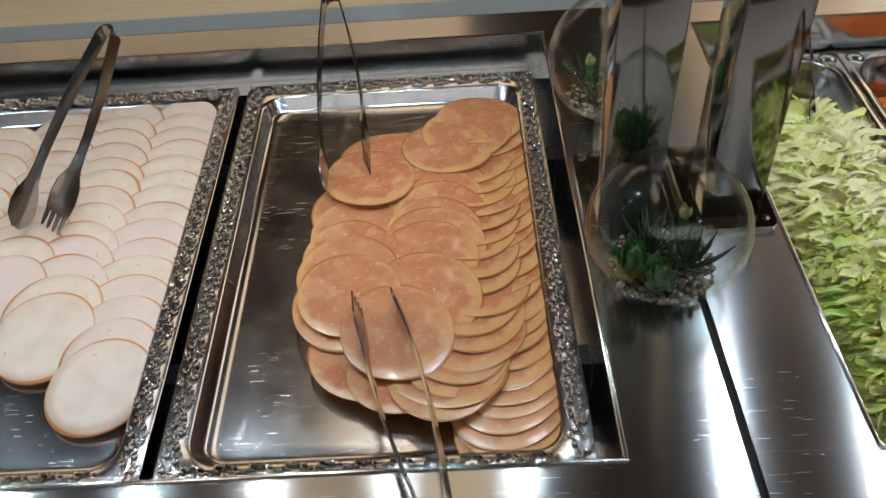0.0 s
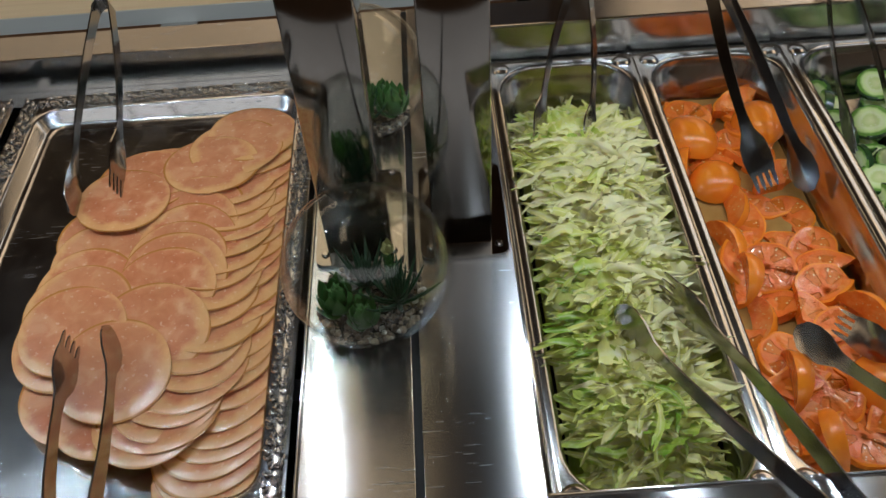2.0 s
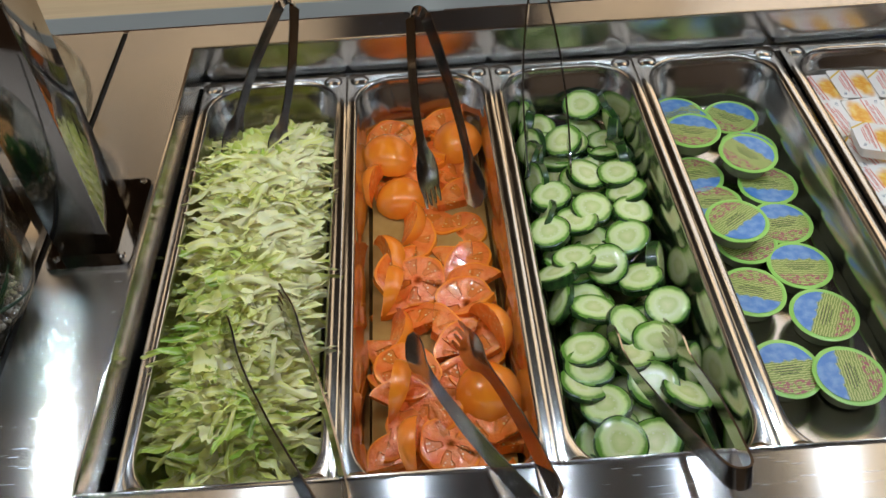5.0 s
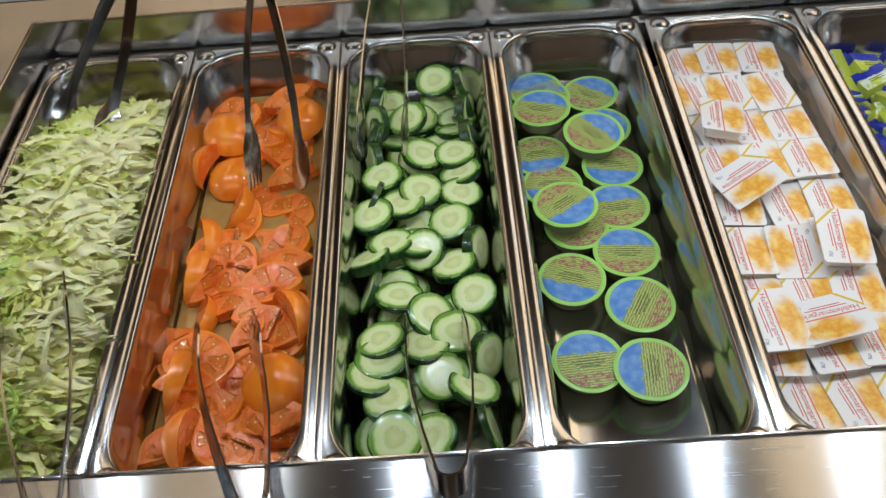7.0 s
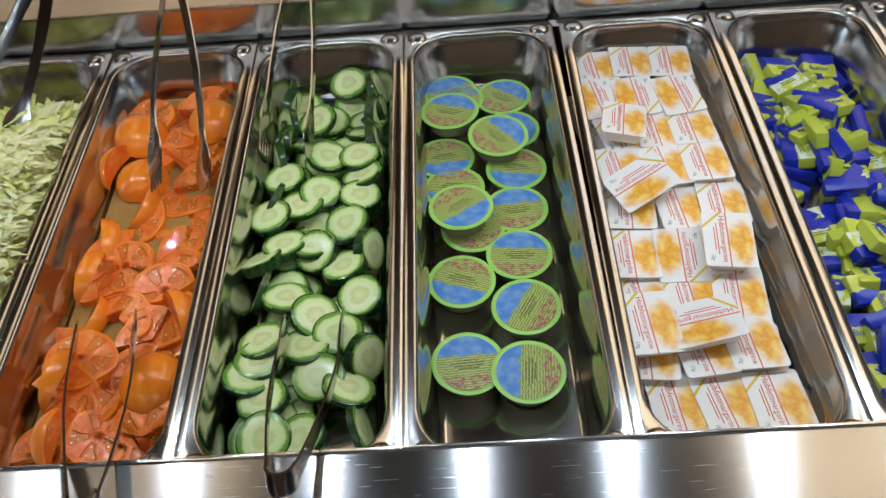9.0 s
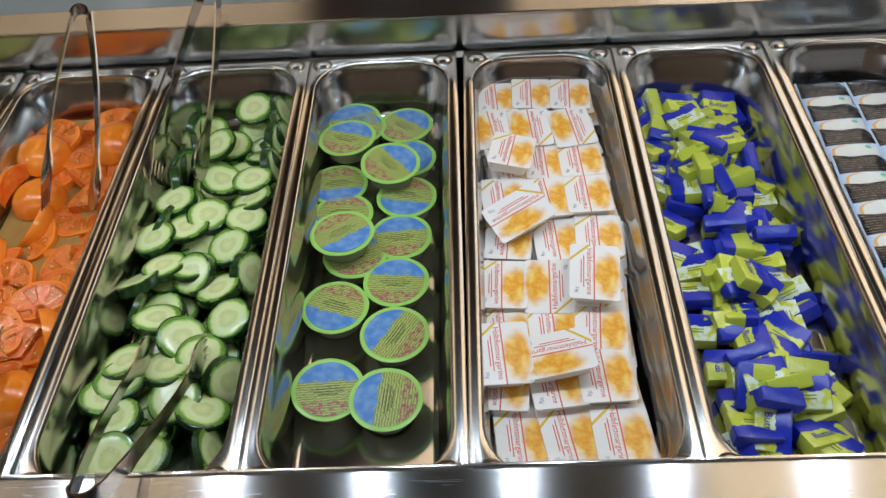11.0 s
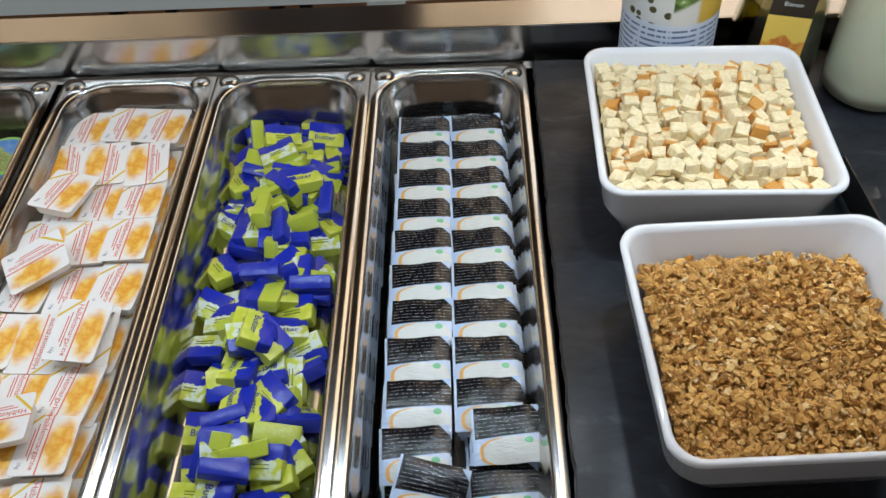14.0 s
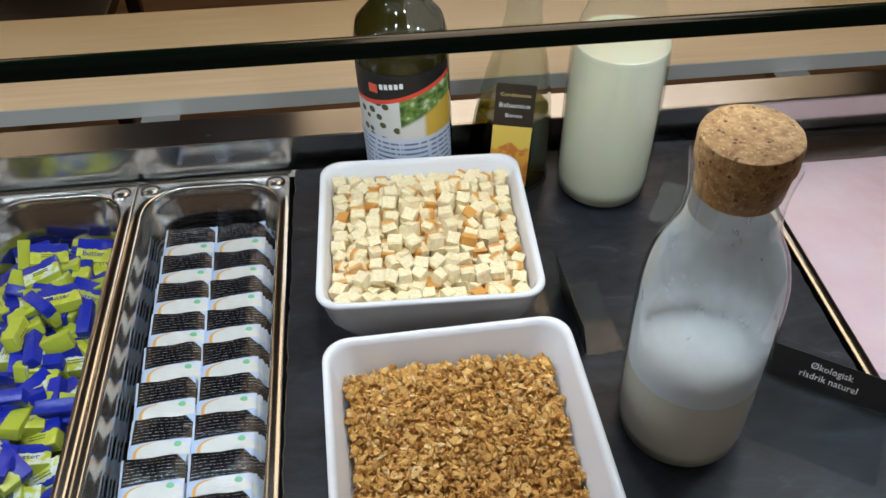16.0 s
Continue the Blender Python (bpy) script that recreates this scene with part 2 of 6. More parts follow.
SKIN = mat("tomato_skin", (0.72, 0.12, 0.02), 0.18, Coat_Weight=0.3)
n = Net(SKIN)
n.colour(n.ramp(n.noise(30, 3), (0.3, (0.84, 0.17, 0.010)), (0.75, (0.94, 0.31, 0.018))))
FLESH = mat("tomato_flesh", (0.75, 0.2, 0.07), 0.12, Subsurface_Weight=0.1, Coat_Weight=0.5, Coat_Roughness=0.05)
n = Net(FLESH)
n.b.inputs["Subsurface Radius"].default_value = (0.004, 0.0015, 0.0008)
seeds = n.step(n.cells(190), 0.22, 0.12)
body = n.ramp(n.noise(60, 3, None, 0.5), (0.3, (0.80, 0.13, 0.010)), (0.55, (0.86, 0.20, 0.022)), (0.8, (0.89, 0.34, 0.085)))
n.colour(n.mix(n.maths("MULTIPLY", seeds, n.step(n.noise(60, 2), 0.5, 0.6)), body, (0.82, 0.55, 0.2)))
n.bump(n.noise(130, 4), 0.7, 0.003)

CUT = mat("tomato_cut_face", (0.75, 0.2, 0.07), 0.16, Subsurface_Weight=0.1, Coat_Weight=0.5, Coat_Roughness=0.06)
n = Net(CUT)
n.b.inputs["Subsurface Radius"].default_value = (0.004, 0.0015, 0.0008)
x, y, z = n.xyz()
rad = n.maths("SQRT", n.maths("ADD", n.maths("MULTIPLY", x, x), n.maths("MULTIPLY", y, y)))
ang = n.maths("ADD", n.maths("ARCTAN2", y, x), n.maths("MULTIPLY", n.noise(45, 2), 0.9))
lobe = n.step(n.maths("SINE", n.maths("MULTIPLY", ang, 5.0)), -0.25, 0.15)
pocket = n.maths("MULTIPLY", lobe, n.maths("MULTIPLY", n.step(rad, 0.0075, 0.0095), n.step(rad, 0.0262, 0.0240)))
meat = n.ramp(n.noise(70, 4), (0.3, (0.80, 0.145, 0.014)), (0.55, (0.86, 0.215, 0.030)), (0.8, (0.90, 0.36, 0.10)))
gel = n.mix(n.step(n.cells(210), 0.30, 0.16), (0.70, 0.17, 0.012), (0.84, 0.56, 0.20))
n.colour(n.mix(n.step(rad, 0.0305, 0.0330), n.mix(pocket, meat, gel), (0.78, 0.14, 0.010)))
n.bump(n.maths("ADD", n.maths("MULTIPLY", pocket, -1.0), n.noise(170, 3)), 0.9, 0.0018)

PEEL = mat("cucumber_peel", (0.02, 0.06, 0.012), 0.25)
n = Net(PEEL)
n.colour(n.ramp(n.noise(140, 3), (0.3, (0.006, 0.022, 0.005)), (0.75, (0.03, 0.085, 0.016))))
CUCUMBER = mat("cucumber_flesh", (0.5, 0.62, 0.3), 0.2, Subsurface_Weight=0.1)
n = Net(CUCUMBER)
n.b.inputs["Subsurface Radius"].default_value = (0.002, 0.004, 0.001)
x, y, z = n.xyz()
rad = n.maths("SQRT", n.maths("ADD", n.maths("MULTIPLY", x, x), n.maths("MULTIPLY", y, y)))
ang = n.maths("ARCTAN2", y, x)
lobes = n.maths("MULTIPLY", n.maths("SINE", n.maths("MULTIPLY", ang, 3.0)), 0.0007)
core = n.maths("ADD", n.maths("ADD", rad, lobes), n.maths("MULTIPLY", n.noise(220, 2), 0.003))
body = n.ramp(n.maths("MULTIPLY", core, 47.0), (0.10, (0.68, 0.70, 0.35)), (0.42, (0.55, 0.63, 0.25)), (0.56, (0.70, 0.75, 0.42)), (0.80, (0.60, 0.71, 0.29)), (0.92, (0.14, 0.29, 0.04)))
pips = n.maths("MULTIPLY", n.step(n.cells(260, n.mapped((1, 1, 0.1))), 0.3, 0.16), n.step(n.maths("ABSOLUTE", n.maths("SUBTRACT", core, 0.0095)), 0.003, 0.001))
n.colour(n.mix(n.maths("MULTIPLY", pips, 0.7), body, (0.74, 0.76, 0.52)))
n.bump(n.noise(200, 3), 0.2, 0.001)

JUICE = mat("tomato_juice", (0.42, 0.22, 0.06), 0.05)
n = Net(JUICE)
n.colour(n.ramp(n.noise(30, 3), (0.3, (0.36, 0.18, 0.045)), (0.7, (0.50, 0.29, 0.09))))
n.bump(n.noise(45, 2), 0.1, 0.001)

CUP = mat("green_foil_edge", (0.33, 0.62, 0.12), 0.3)
CUPSIDE = mat("clear_olive_plastic_cup", (0.20, 0.21, 0.13), 0.25)
LID_INK = mat("dark_olive_ink", (0.07, 0.075, 0.03), 0.5)
LID = mat("printed_dressing_lid", (0.3, 0.4, 0.2), 0.3)
n = Net(LID)
x, y, z = n.xyz()
warp = n.noise(120, 3)
edge = n.maths("ADD", y, n.maths("MULTIPLY", n.maths("SUBTRACT", warp, 0.5), 0.012))
stripes = n.maths("SINE", n.maths("ADD", n.maths("MULTIPLY", y, 2600), n.maths("MULTIPLY", n.noise(300, 2), 9)))
field = n.ramp(n.step(stripes, -1, 1), (0.2, (0.19, 0.26, 0.05)), (0.55, (0.32, 0.42, 0.09)), (0.9, (0.50, 0.49, 0.18)))
sky = n.mix(n.step(n.noise(90, 3), 0.40, 0.75), (0.08, 0.22, 0.55), (0.24, 0.40, 0.62))
print_ = n.mix(n.step(edge, 0.006, 0.008), field, sky)
red = n.maths("MULTIPLY", n.step(y, -0.012, -0.014), n.step(n.noise(330, 2, n.mapped((1, 1.6, 1))), 0.48, 0.56))
n.colour(n.mix(red, print_, (0.36, 0.10, 0.12)))

MARG = mat("white_plastic_tub", (0.80, 0.77, 0.72), 0.3)
MARGLID = mat("printed_margarine_lid", (0.82, 0.79, 0.74), 0.24)
n = Net(MARGLID)
x, y, z = n.xyz()
wob = n.noise(95, 3)
ex = n.maths("DIVIDE", n.maths("SUBTRACT", x, 0.0095), 0.0105)
ey = n.maths("DIVIDE", n.maths("ADD", y, 0.003), 0.0215)
ell = n.maths("ADD", n.maths("ADD", n.maths("MULTIPLY", ex, ex), n.maths("MULTIPLY", ey, ey)), n.maths("MULTIPLY", n.maths("SUBTRACT", wob, 0.5), 1.2))
blob = n.step(ell, 1.25, 0.45)
fat = n.ramp(n.noise(130, 4), (0.35, (0.78, 0.34, 0.03)), (0.55, (0.86, 0.52, 0.10)), (0.75, (0.9, 0.68, 0.26)))
c = n.mix(blob, (0.83, 0.79, 0.75), fat)
line = n.step(n.maths("ABSOLUTE", n.maths("ADD", x, 0.0005)), 0.0007, 0.0004)
c = n.mix(line, c, (0.72, 0.16, 0.09))
diag = n.maths("ABSOLUTE", n.maths("SUBTRACT", n.maths("SUBTRACT", y, x), 0.030))
c = n.mix(n.step(diag, 0.0016, 0.0012), c, (0.72, 0.48, 0.06))
n.colour(c)
n.bump(n.noise(180, 2), 0.15, 0.001)

BUTTER = mat("butter_wrapper", (0.5, 0.55, 0.08), 0.28)
n = Net(BUTTER)
x, y, z = n.xyz()
zig = n.maths("MULTIPLY", n.maths("SUBTRACT", n.noise(90, 2), 0.5), 0.012)
part_y = n.step(n.maths("ADD", y, zig), 0.0012, 0.0017)
yellow = n.mix(n.step(n.noise(100, 2), 0.45, 0.6), (0.54, 0.60, 0.05), (0.64, 0.67, 0.12))
white = n.mix(n.step(n.noise(85, 2), 0.42, 0.52), yellow, (0.68, 0.76, 0.66))
n.colour(n.mix(part_y, n.mix(n.step(n.random(), 0.60, 0.62), yellow, white), (0.012, 0.025, 0.40)))
n.bump(n.noise(130, 3), 0.45, 0.002)
BUTTERSIDE = mat("blue_wrapper_side", (0.015, 0.03, 0.33), 0.28)
n = Net(BUTTERSIDE)
n.colour(n.mix(n.step(n.xyz()[1], 0.002, 0.0025), (0.45, 0.52, 0.05), (0.014, 0.028, 0.38)))
n.bump(n.noise(160, 3), 0.4, 0.002)

SACHET = mat("sachet_foil", (0.7, 0.72, 0.74), 0.2)
n = Net(SACHET)
x, y, z = n.xyz()
rows = n.step(n.maths("SINE", n.maths("ADD", n.maths("MULTIPLY", y, 2000), n.maths("MULTIPLY", n.noise(50, 2), 2.2))), 0.86, 0.99)
words = n.step(n.noise(1.0, 2, n.mapped((420, 120, 1))), 0.44, 0.56)
black = n.mix(n.maths("MULTIPLY", rows, words), (0.006, 0.006, 0.009), (0.26, 0.27, 0.29))
foil = n.mix(n.step(n.noise(60, 2), 0.4, 0.7), (0.46, 0.58, 0.78), (0.62, 0.70, 0.82))
px = n.maths("DIVIDE", n.maths("SUBTRACT", x, 0.002), 0.0215)
py = n.maths("DIVIDE", n.maths("ADD", y, 0.0135), 0.0105)
oval = n.maths("ADD", n.maths("MULTIPLY", px, px), n.maths("MULTIPLY", n.maths("ABSOLUTE", py), n.maths("MULTIPLY", py, py)))
panel = n.step(oval, 1.25, 1.12)
arc = n.maths("MULTIPLY", n.maths("MULTIPLY", panel, n.step(oval, 0.84, 0.94)), n.step(x, -0.002, -0.008))
cream = n.mix(n.noise(70, 3), (0.64, 0.64, 0.58), (0.74, 0.75, 0.73))
gx = n.maths("SUBTRACT", x, 0.0155)
gy = n.maths("ADD", y, 0.0060)
leafy = n.step(n.maths("ADD", n.maths("MULTIPLY", gx, gx), n.maths("MULTIPLY", n.maths("MULTIPLY", gy, gy), 1.6)), 0.0000125, 0.0000085)
c = n.mix(arc, n.mix(panel, foil, cream), (0.72, 0.40, 0.12))
c = n.mix(leafy, c, (0.22, 0.55, 0.30))
corner = n.step(n.maths("ADD", x, n.maths("MULTIPLY", y, 0.9)), 0.0395, 0.0385)
dark = n.maths("MULTIPLY", n.maths("MULTIPLY", n.step(n.maths("SUBTRACT", y, n.maths("MULTIPLY", x, 0.05)), -0.0022, -0.0014), n.step(x, -0.0245, -0.0238)), corner)
n.colour(n.mix(dark, c, black))
n.bump(n.noise(150, 3, n.mapped((0.6, 1.6, 1))), 0.5, 0.002)

CROUTON = mat("toasted_bread", (0.75, 0.6, 0.35), 0.8)
n = Net(CROUTON)
x, y, z = n.xyz()
toast = n.maths("MULTIPLY", n.step(n.random(), 0.58, 0.68), n.step(n.maths("ADD", z, n.maths("MULTIPLY", n.noise(130, 2), 0.004)), 0.0025, 0.005))
crumb = n.ramp(n.noise(330, 4), (0.3, (0.80, 0.63, 0.33)), (0.55, (0.88, 0.75, 0.47)), (0.8, (0.92, 0.83, 0.58)))
n.colour(n.mix(toast, crumb, (0.66, 0.31, 0.06)))
n.bump(n.noise(420, 4), 0.6, 0.0015)

CRUMB = mat("pale_bread_crumb", (0.8, 0.65, 0.35), 0.85)
n = Net(CRUMB)
n.colour(n.ramp(n.noise(120, 4), (0.3, (0.66, 0.46, 0.18)), (0.6, (0.86, 0.70, 0.36))))
n.bump(n.noise(200, 4), 0.8, 0.003)

GRANOLA = mat("granola_flakes", (0.45, 0.25, 0.1), 0.7)
n = Net(GRANOLA)
n.colour(n.mix(n.maths("MULTIPLY", n.noise(300, 3), 0.5), n.ramp(n.island(), (0.0, (0.40, 0.19, 0.04)), (0.35, (0.63, 0.33, 0.075)), (0.75, (0.76, 0.45, 0.125)), (0.93, (0.80, 0.54, 0.21)), (1.0, (0.84, 0.66, 0.38))), (0.66, 0.36, 0.085)))

MILK = mat("milk", (0.76, 0.72, 0.64), 0.25, Subsurface_Weight=0.2)
RICE_MILK = mat("rice_drink", (0.76, 0.69, 0.58), 0.25, Subsurface_Weight=0.2)
for m in (MILK, RICE_MILK):
    Net(m).colour(Net(m).ramp(Net(m).noise(14, 2), (0.3, tuple(c * 0.95 for c in m.node_tree.nodes["Principled BSDF"].inputs[0].default_value[:3])), (0.7, tuple(m.node_tree.nodes["Principled BSDF"].inputs[0].default_value[:3]))))
FOAM = mat("milk_surface", (0.84, 0.85, 0.85), 0.3)
CREAM = mat("cream_liquid", (0.78, 0.75, 0.55), 0.22, Subsurface_Weight=0.2)
YOGURT = mat("strawberry_yogurt", (0.76, 0.50, 0.52), 0.25, Subsurface_Weight=0.1)
n = Net(YOGURT)
n.bump(n.noise(22, 3), 0.6, 0.004)
n.colour(n.ramp(n.noise(16, 4), (0.3, (0.78, 0.57, 0.62)), (0.7, (0.85, 0.66, 0.70))))

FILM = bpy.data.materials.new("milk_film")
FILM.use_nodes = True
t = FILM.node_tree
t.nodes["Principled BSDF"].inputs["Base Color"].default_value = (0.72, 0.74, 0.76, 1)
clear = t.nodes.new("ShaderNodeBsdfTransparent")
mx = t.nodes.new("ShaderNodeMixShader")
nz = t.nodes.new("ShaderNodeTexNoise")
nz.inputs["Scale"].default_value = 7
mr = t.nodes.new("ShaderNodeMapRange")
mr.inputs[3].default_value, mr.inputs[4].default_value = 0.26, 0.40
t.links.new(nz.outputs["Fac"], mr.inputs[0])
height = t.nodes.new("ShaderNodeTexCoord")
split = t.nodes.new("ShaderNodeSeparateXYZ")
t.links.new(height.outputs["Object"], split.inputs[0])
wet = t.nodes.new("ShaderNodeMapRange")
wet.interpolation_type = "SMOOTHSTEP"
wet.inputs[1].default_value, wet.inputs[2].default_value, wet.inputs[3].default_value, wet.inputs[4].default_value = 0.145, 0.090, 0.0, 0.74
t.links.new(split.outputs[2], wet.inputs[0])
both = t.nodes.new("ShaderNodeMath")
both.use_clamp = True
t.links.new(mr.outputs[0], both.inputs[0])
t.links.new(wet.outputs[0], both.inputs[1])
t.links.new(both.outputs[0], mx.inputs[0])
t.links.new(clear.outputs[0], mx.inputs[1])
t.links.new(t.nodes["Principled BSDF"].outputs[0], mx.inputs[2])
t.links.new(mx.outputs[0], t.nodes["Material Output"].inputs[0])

CORK = mat("cork", (0.42, 0.23, 0.10), 0.8)
n = Net(CORK)
pores = n.step(n.cells(190), 0.30, 0.14)
base = n.ramp(n.noise(170, 4, None, 0.65), (0.3, (0.17, 0.078, 0.022)), (0.5, (0.30, 0.155, 0.050)), (0.72, (0.42, 0.25, 0.10)))
chips = n.step(n.noise(330, 2, None, 0.7), 0.56, 0.66)
n.colour(n.mix(n.maths("MULTIPLY", pores, n.step(n.noise(90, 2), 0.40, 0.5)), n.mix(chips, base, (0.46, 0.27, 0.10)), (0.085, 0.035, 0.012)))
n.bump(n.noise(250, 4), 0.4, 0.001)

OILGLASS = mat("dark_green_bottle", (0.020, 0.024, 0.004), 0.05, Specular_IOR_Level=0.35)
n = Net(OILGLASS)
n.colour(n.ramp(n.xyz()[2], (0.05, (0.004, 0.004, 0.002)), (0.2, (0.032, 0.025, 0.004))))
VINEGAR = thin_glass("white_balsamic", (0.34, 0.31, 0.07), 1.2)
CAP = mat("dark_cap", (0.02, 0.014, 0.01), 0.4)

LABEL_OIL = mat("oil_label", (0.7, 0.7, 0.72), 0.45)
n = Net(LABEL_OIL)
x, y, z = n.xyz()
tilt = n.maths("SUBTRACT", z, n.maths("MULTIPLY", x, 0.28))
olives = n.maths("MULTIPLY", n.step(n.cells(95), 0.36, 0.30), n.step(x, -0.008, -0.010))
herbs = n.ramp(n.noise(120, 4), (0.35, (0.02, 0.05, 0.01)), (0.55, (0.16, 0.28, 0.05)), (0.7, (0.62, 0.58, 0.48)))
picture = n.mix(n.step(x, -0.008, -0.007), n.mix(olives, (0.62, 0.62, 0.60), (0.06, 0.06, 0.015)), n.mix(n.step(n.maths("ADD", z, n.maths("MULTIPLY", x, -0.5)), 0.103, 0.107), n.mix(n.step(x, 0.012, 0.016), (0.66, 0.64, 0.60), (0.60, 0.38, 0.05)), herbs))
c = n.mix(n.step(z, 0.087, 0.088), (0.60, 0.64, 0.72), picture)
bars = n.maths("MULTIPLY", n.step(n.maths("SINE", n.maths("MULTIPLY", z, 1100)), 0.2, 0.5), n.maths("MULTIPLY", n.step(z, 0.084, 0.083), n.step(n.noise(230, 1, n.mapped((1, 1, 0.1))), 0.38, 0.44)))
c = n.mix(bars, c, (0.14, 0.18, 0.30))
c = n.mix(n.step(tilt, 0.1320, 0.1325), c, (0.70, 0.06, 0.03))
n.colour(n.mix(n.step(tilt, 0.1365, 0.1370), c, (0.006, 0.006, 0.006)))
LABEL_BAL = mat("balsamic_label", (0.7, 0.4, 0.06), 0.45)
n = Net(LABEL_BAL)
x, y, z = n.xyz()
houses = n.step(n.maths("ADD", z, n.maths("MULTIPLY", n.noise(70, 3, n.mapped((1, 1, 0.3))), 0.03)), 0.078, 0.080)
land = n.mix(n.step(n.noise(110, 3), 0.45, 0.55), (0.62, 0.20, 0.035), (0.76, 0.36, 0.05))
n.colour(n.mix(n.step(z, 0.0860, 0.0864), n.mix(houses, land, (0.82, 0.56, 0.10)), (0.03, 0.02, 0.012)))

SUCCULENT = mat("succulent_leaf", (0.06, 0.16, 0.03), 0.4)
n = Net(SUCCULENT)
n.colour(n.mix(n.noise(80, 2), n.ramp(n.random(), (0.0, (0.03, 0.085, 0.018)), (1.0, (0.10, 0.21, 0.045))), (0.06, 0.15, 0.035)))
ALOE = mat("aloe_leaf", (0.03, 0.07, 0.03), 0.4)
n = Net(ALOE)
n.colour(n.mix(n.step(n.noise(160, 2), 0.5, 0.6), (0.018, 0.05, 0.02), (0.05, 0.11, 0.045)))
PALE_BLOOM = mat("pale_succulent", (0.36, 0.36, 0.12), 0.5)
n = Net(PALE_BLOOM)
n.colour(n.ramp(n.noise(90, 2), (0.3, (0.25, 0.30, 0.08)), (0.7, (0.5, 0.42, 0.2))))
PEBBLE = mat("pebbles", (0.4, 0.33, 0.25), 0.6)
n = Net(PEBBLE)
n.colour(n.ramp(n.island(), (0.0, (0.03, 0.02, 0.012)), (0.5, (0.15, 0.10, 0.06)), (0.88, (0.30, 0.23, 0.15)), (1.0, (0.52, 0.48, 0.42))))


# mesh helpers ----------------------------------------------------------
def finish(bm, name, materials, smooth=40):
    me = bpy.data.meshes.new(name)
    bmesh.ops.recalc_face_normals(bm, faces=bm.faces)
    bm.to_mesh(me)
    bm.free()
    for m in materials if isinstance(materials, (list, tuple)) else [materials]:
        me.materials.append(m)
    if smooth:
        me.shade_smooth()
        me.set_sharp_from_angle(angle=radians(smooth))
    return me


def part(name, bm, material, parent=None, label="", smooth=25, at=None):
    ob = new(name, finish(bm, name, material, smooth) if isinstance(bm, bmesh.types.BMesh) else bm)
    if at is not None:
        ob.matrix_basis = at
    if parent:
        ob.parent = parent
    if label:
        ob["label"] = label
    return ob


def thing(name, label, category, at=None, group="", kind=""):
    ob = new(name)
    ob.empty_display_size = 0.02
    if at is not None:
        ob.matrix_basis = at
    return tagged(ob, label, category, group, kind)


def box(bm, x0, x1, y0, y1, z0, z1, bevel=0.0):
    r = bmesh.ops.create_cube(bm, size=1.0, matrix=Matrix.LocRotScale(((x0 + x1) / 2, (y0 + y1) / 2, (z0 + z1) / 2), None, (x1 - x0, y1 - y0, z1 - z0)))
    if bevel:
        edges = list({e for v in r["verts"] for e in v.link_edges})
        bmesh.ops.bevel(bm, geom=edges, offset=bevel, segments=2, affect="EDGES", profile=0.5)
    return bm


def boxed(*a, **k):
    return box(bmesh.new(), *a, **k)


def rounded(w, l, r, k=6):
    """Outline of a rounded rectangle about the origin."""
    pts = []
    for cx, cy, a0 in ((w / 2 - r, l / 2 - r, 0), (-w / 2 + r, l / 2 - r, 90), (-w / 2 + r, -l / 2 + r, 180), (w / 2 - r, -l / 2 + r, 270)):
        for i in range(k):
            a = radians(a0 + 90 * i / (k - 1))
            pts.append((cx + r * math.cos(a), cy + r * math.sin(a)))
    return pts


def loft(bm, rings, cap_start=False, cap_end=True, closed=False):
    """Faces between rings of equally many points."""
    loops = [[bm.verts.new(p) for p in ring] for ring in rings]
    pairs = list(zip(loops, loops[1:])) + ([(loops[-1], loops[0])] if closed else [])
    for a, b in pairs:
        for i in range(len(a)):
            j = (i + 1) % len(a)
            bm.faces.new((a[i], a[j], b[j], b[i]))
    if cap_start:
        bm.faces.new(loops[0][::-1])
    if cap_end:
        bm.faces.new(loops[-1])
    return loops


def lathe(bm, profile, seg=32, cap_start=True, cap_end=True):
    rings = [[(r * math.cos(2 * math.pi * i / seg), r * math.sin(2 * math.pi * i / seg), z) for i in range(seg)] for r, z in profile]
    return loft(bm, rings, cap_start, cap_end)


def tube(bm, path, r, seg=6, flat=1.0):
    """A tube along a path."""
    rings = []
    up = Vector((0.31, 0.2, 0.93))
    for i, p in enumerate(path):
        d = (Vector(path[min(i + 1, len(path) - 1)]) - Vector(path[max(i - 1, 0)])).normalized()
        s = d.cross(up).normalized()
        u = s.cross(d)
        rr = r[i] if isinstance(r, (list, tuple)) else r
        rings.append([Vector(p) + rr * (math.cos(2 * math.pi * k / seg) * s + flat * math.sin(2 * math.pi * k / seg) * u) for k in range(seg)])
    return loft(bm, rings, True, True)


def letters(name, words, size, material, parent, at, align="CENTER"):
    """Raised lettering in the built-in font."""
    cu = bpy.data.curves.new(name, "FONT")
    cu.body, cu.size, cu.align_x, cu.align_y, cu.extrude = words, size, align, "CENTER", 0.00006
    cu.resolution_u = 2
    tmp = new(name, cu)
    bpy.context.view_layer.update()
    me = bpy.data.meshes.new_from_object(tmp.evaluated_get(bpy.context.evaluated_depsgraph_get()))
    bpy.data.objects.remove(tmp)
    me.materials.clear()
    me.materials.append(material)
    return part(name, me, None, parent, at=at)


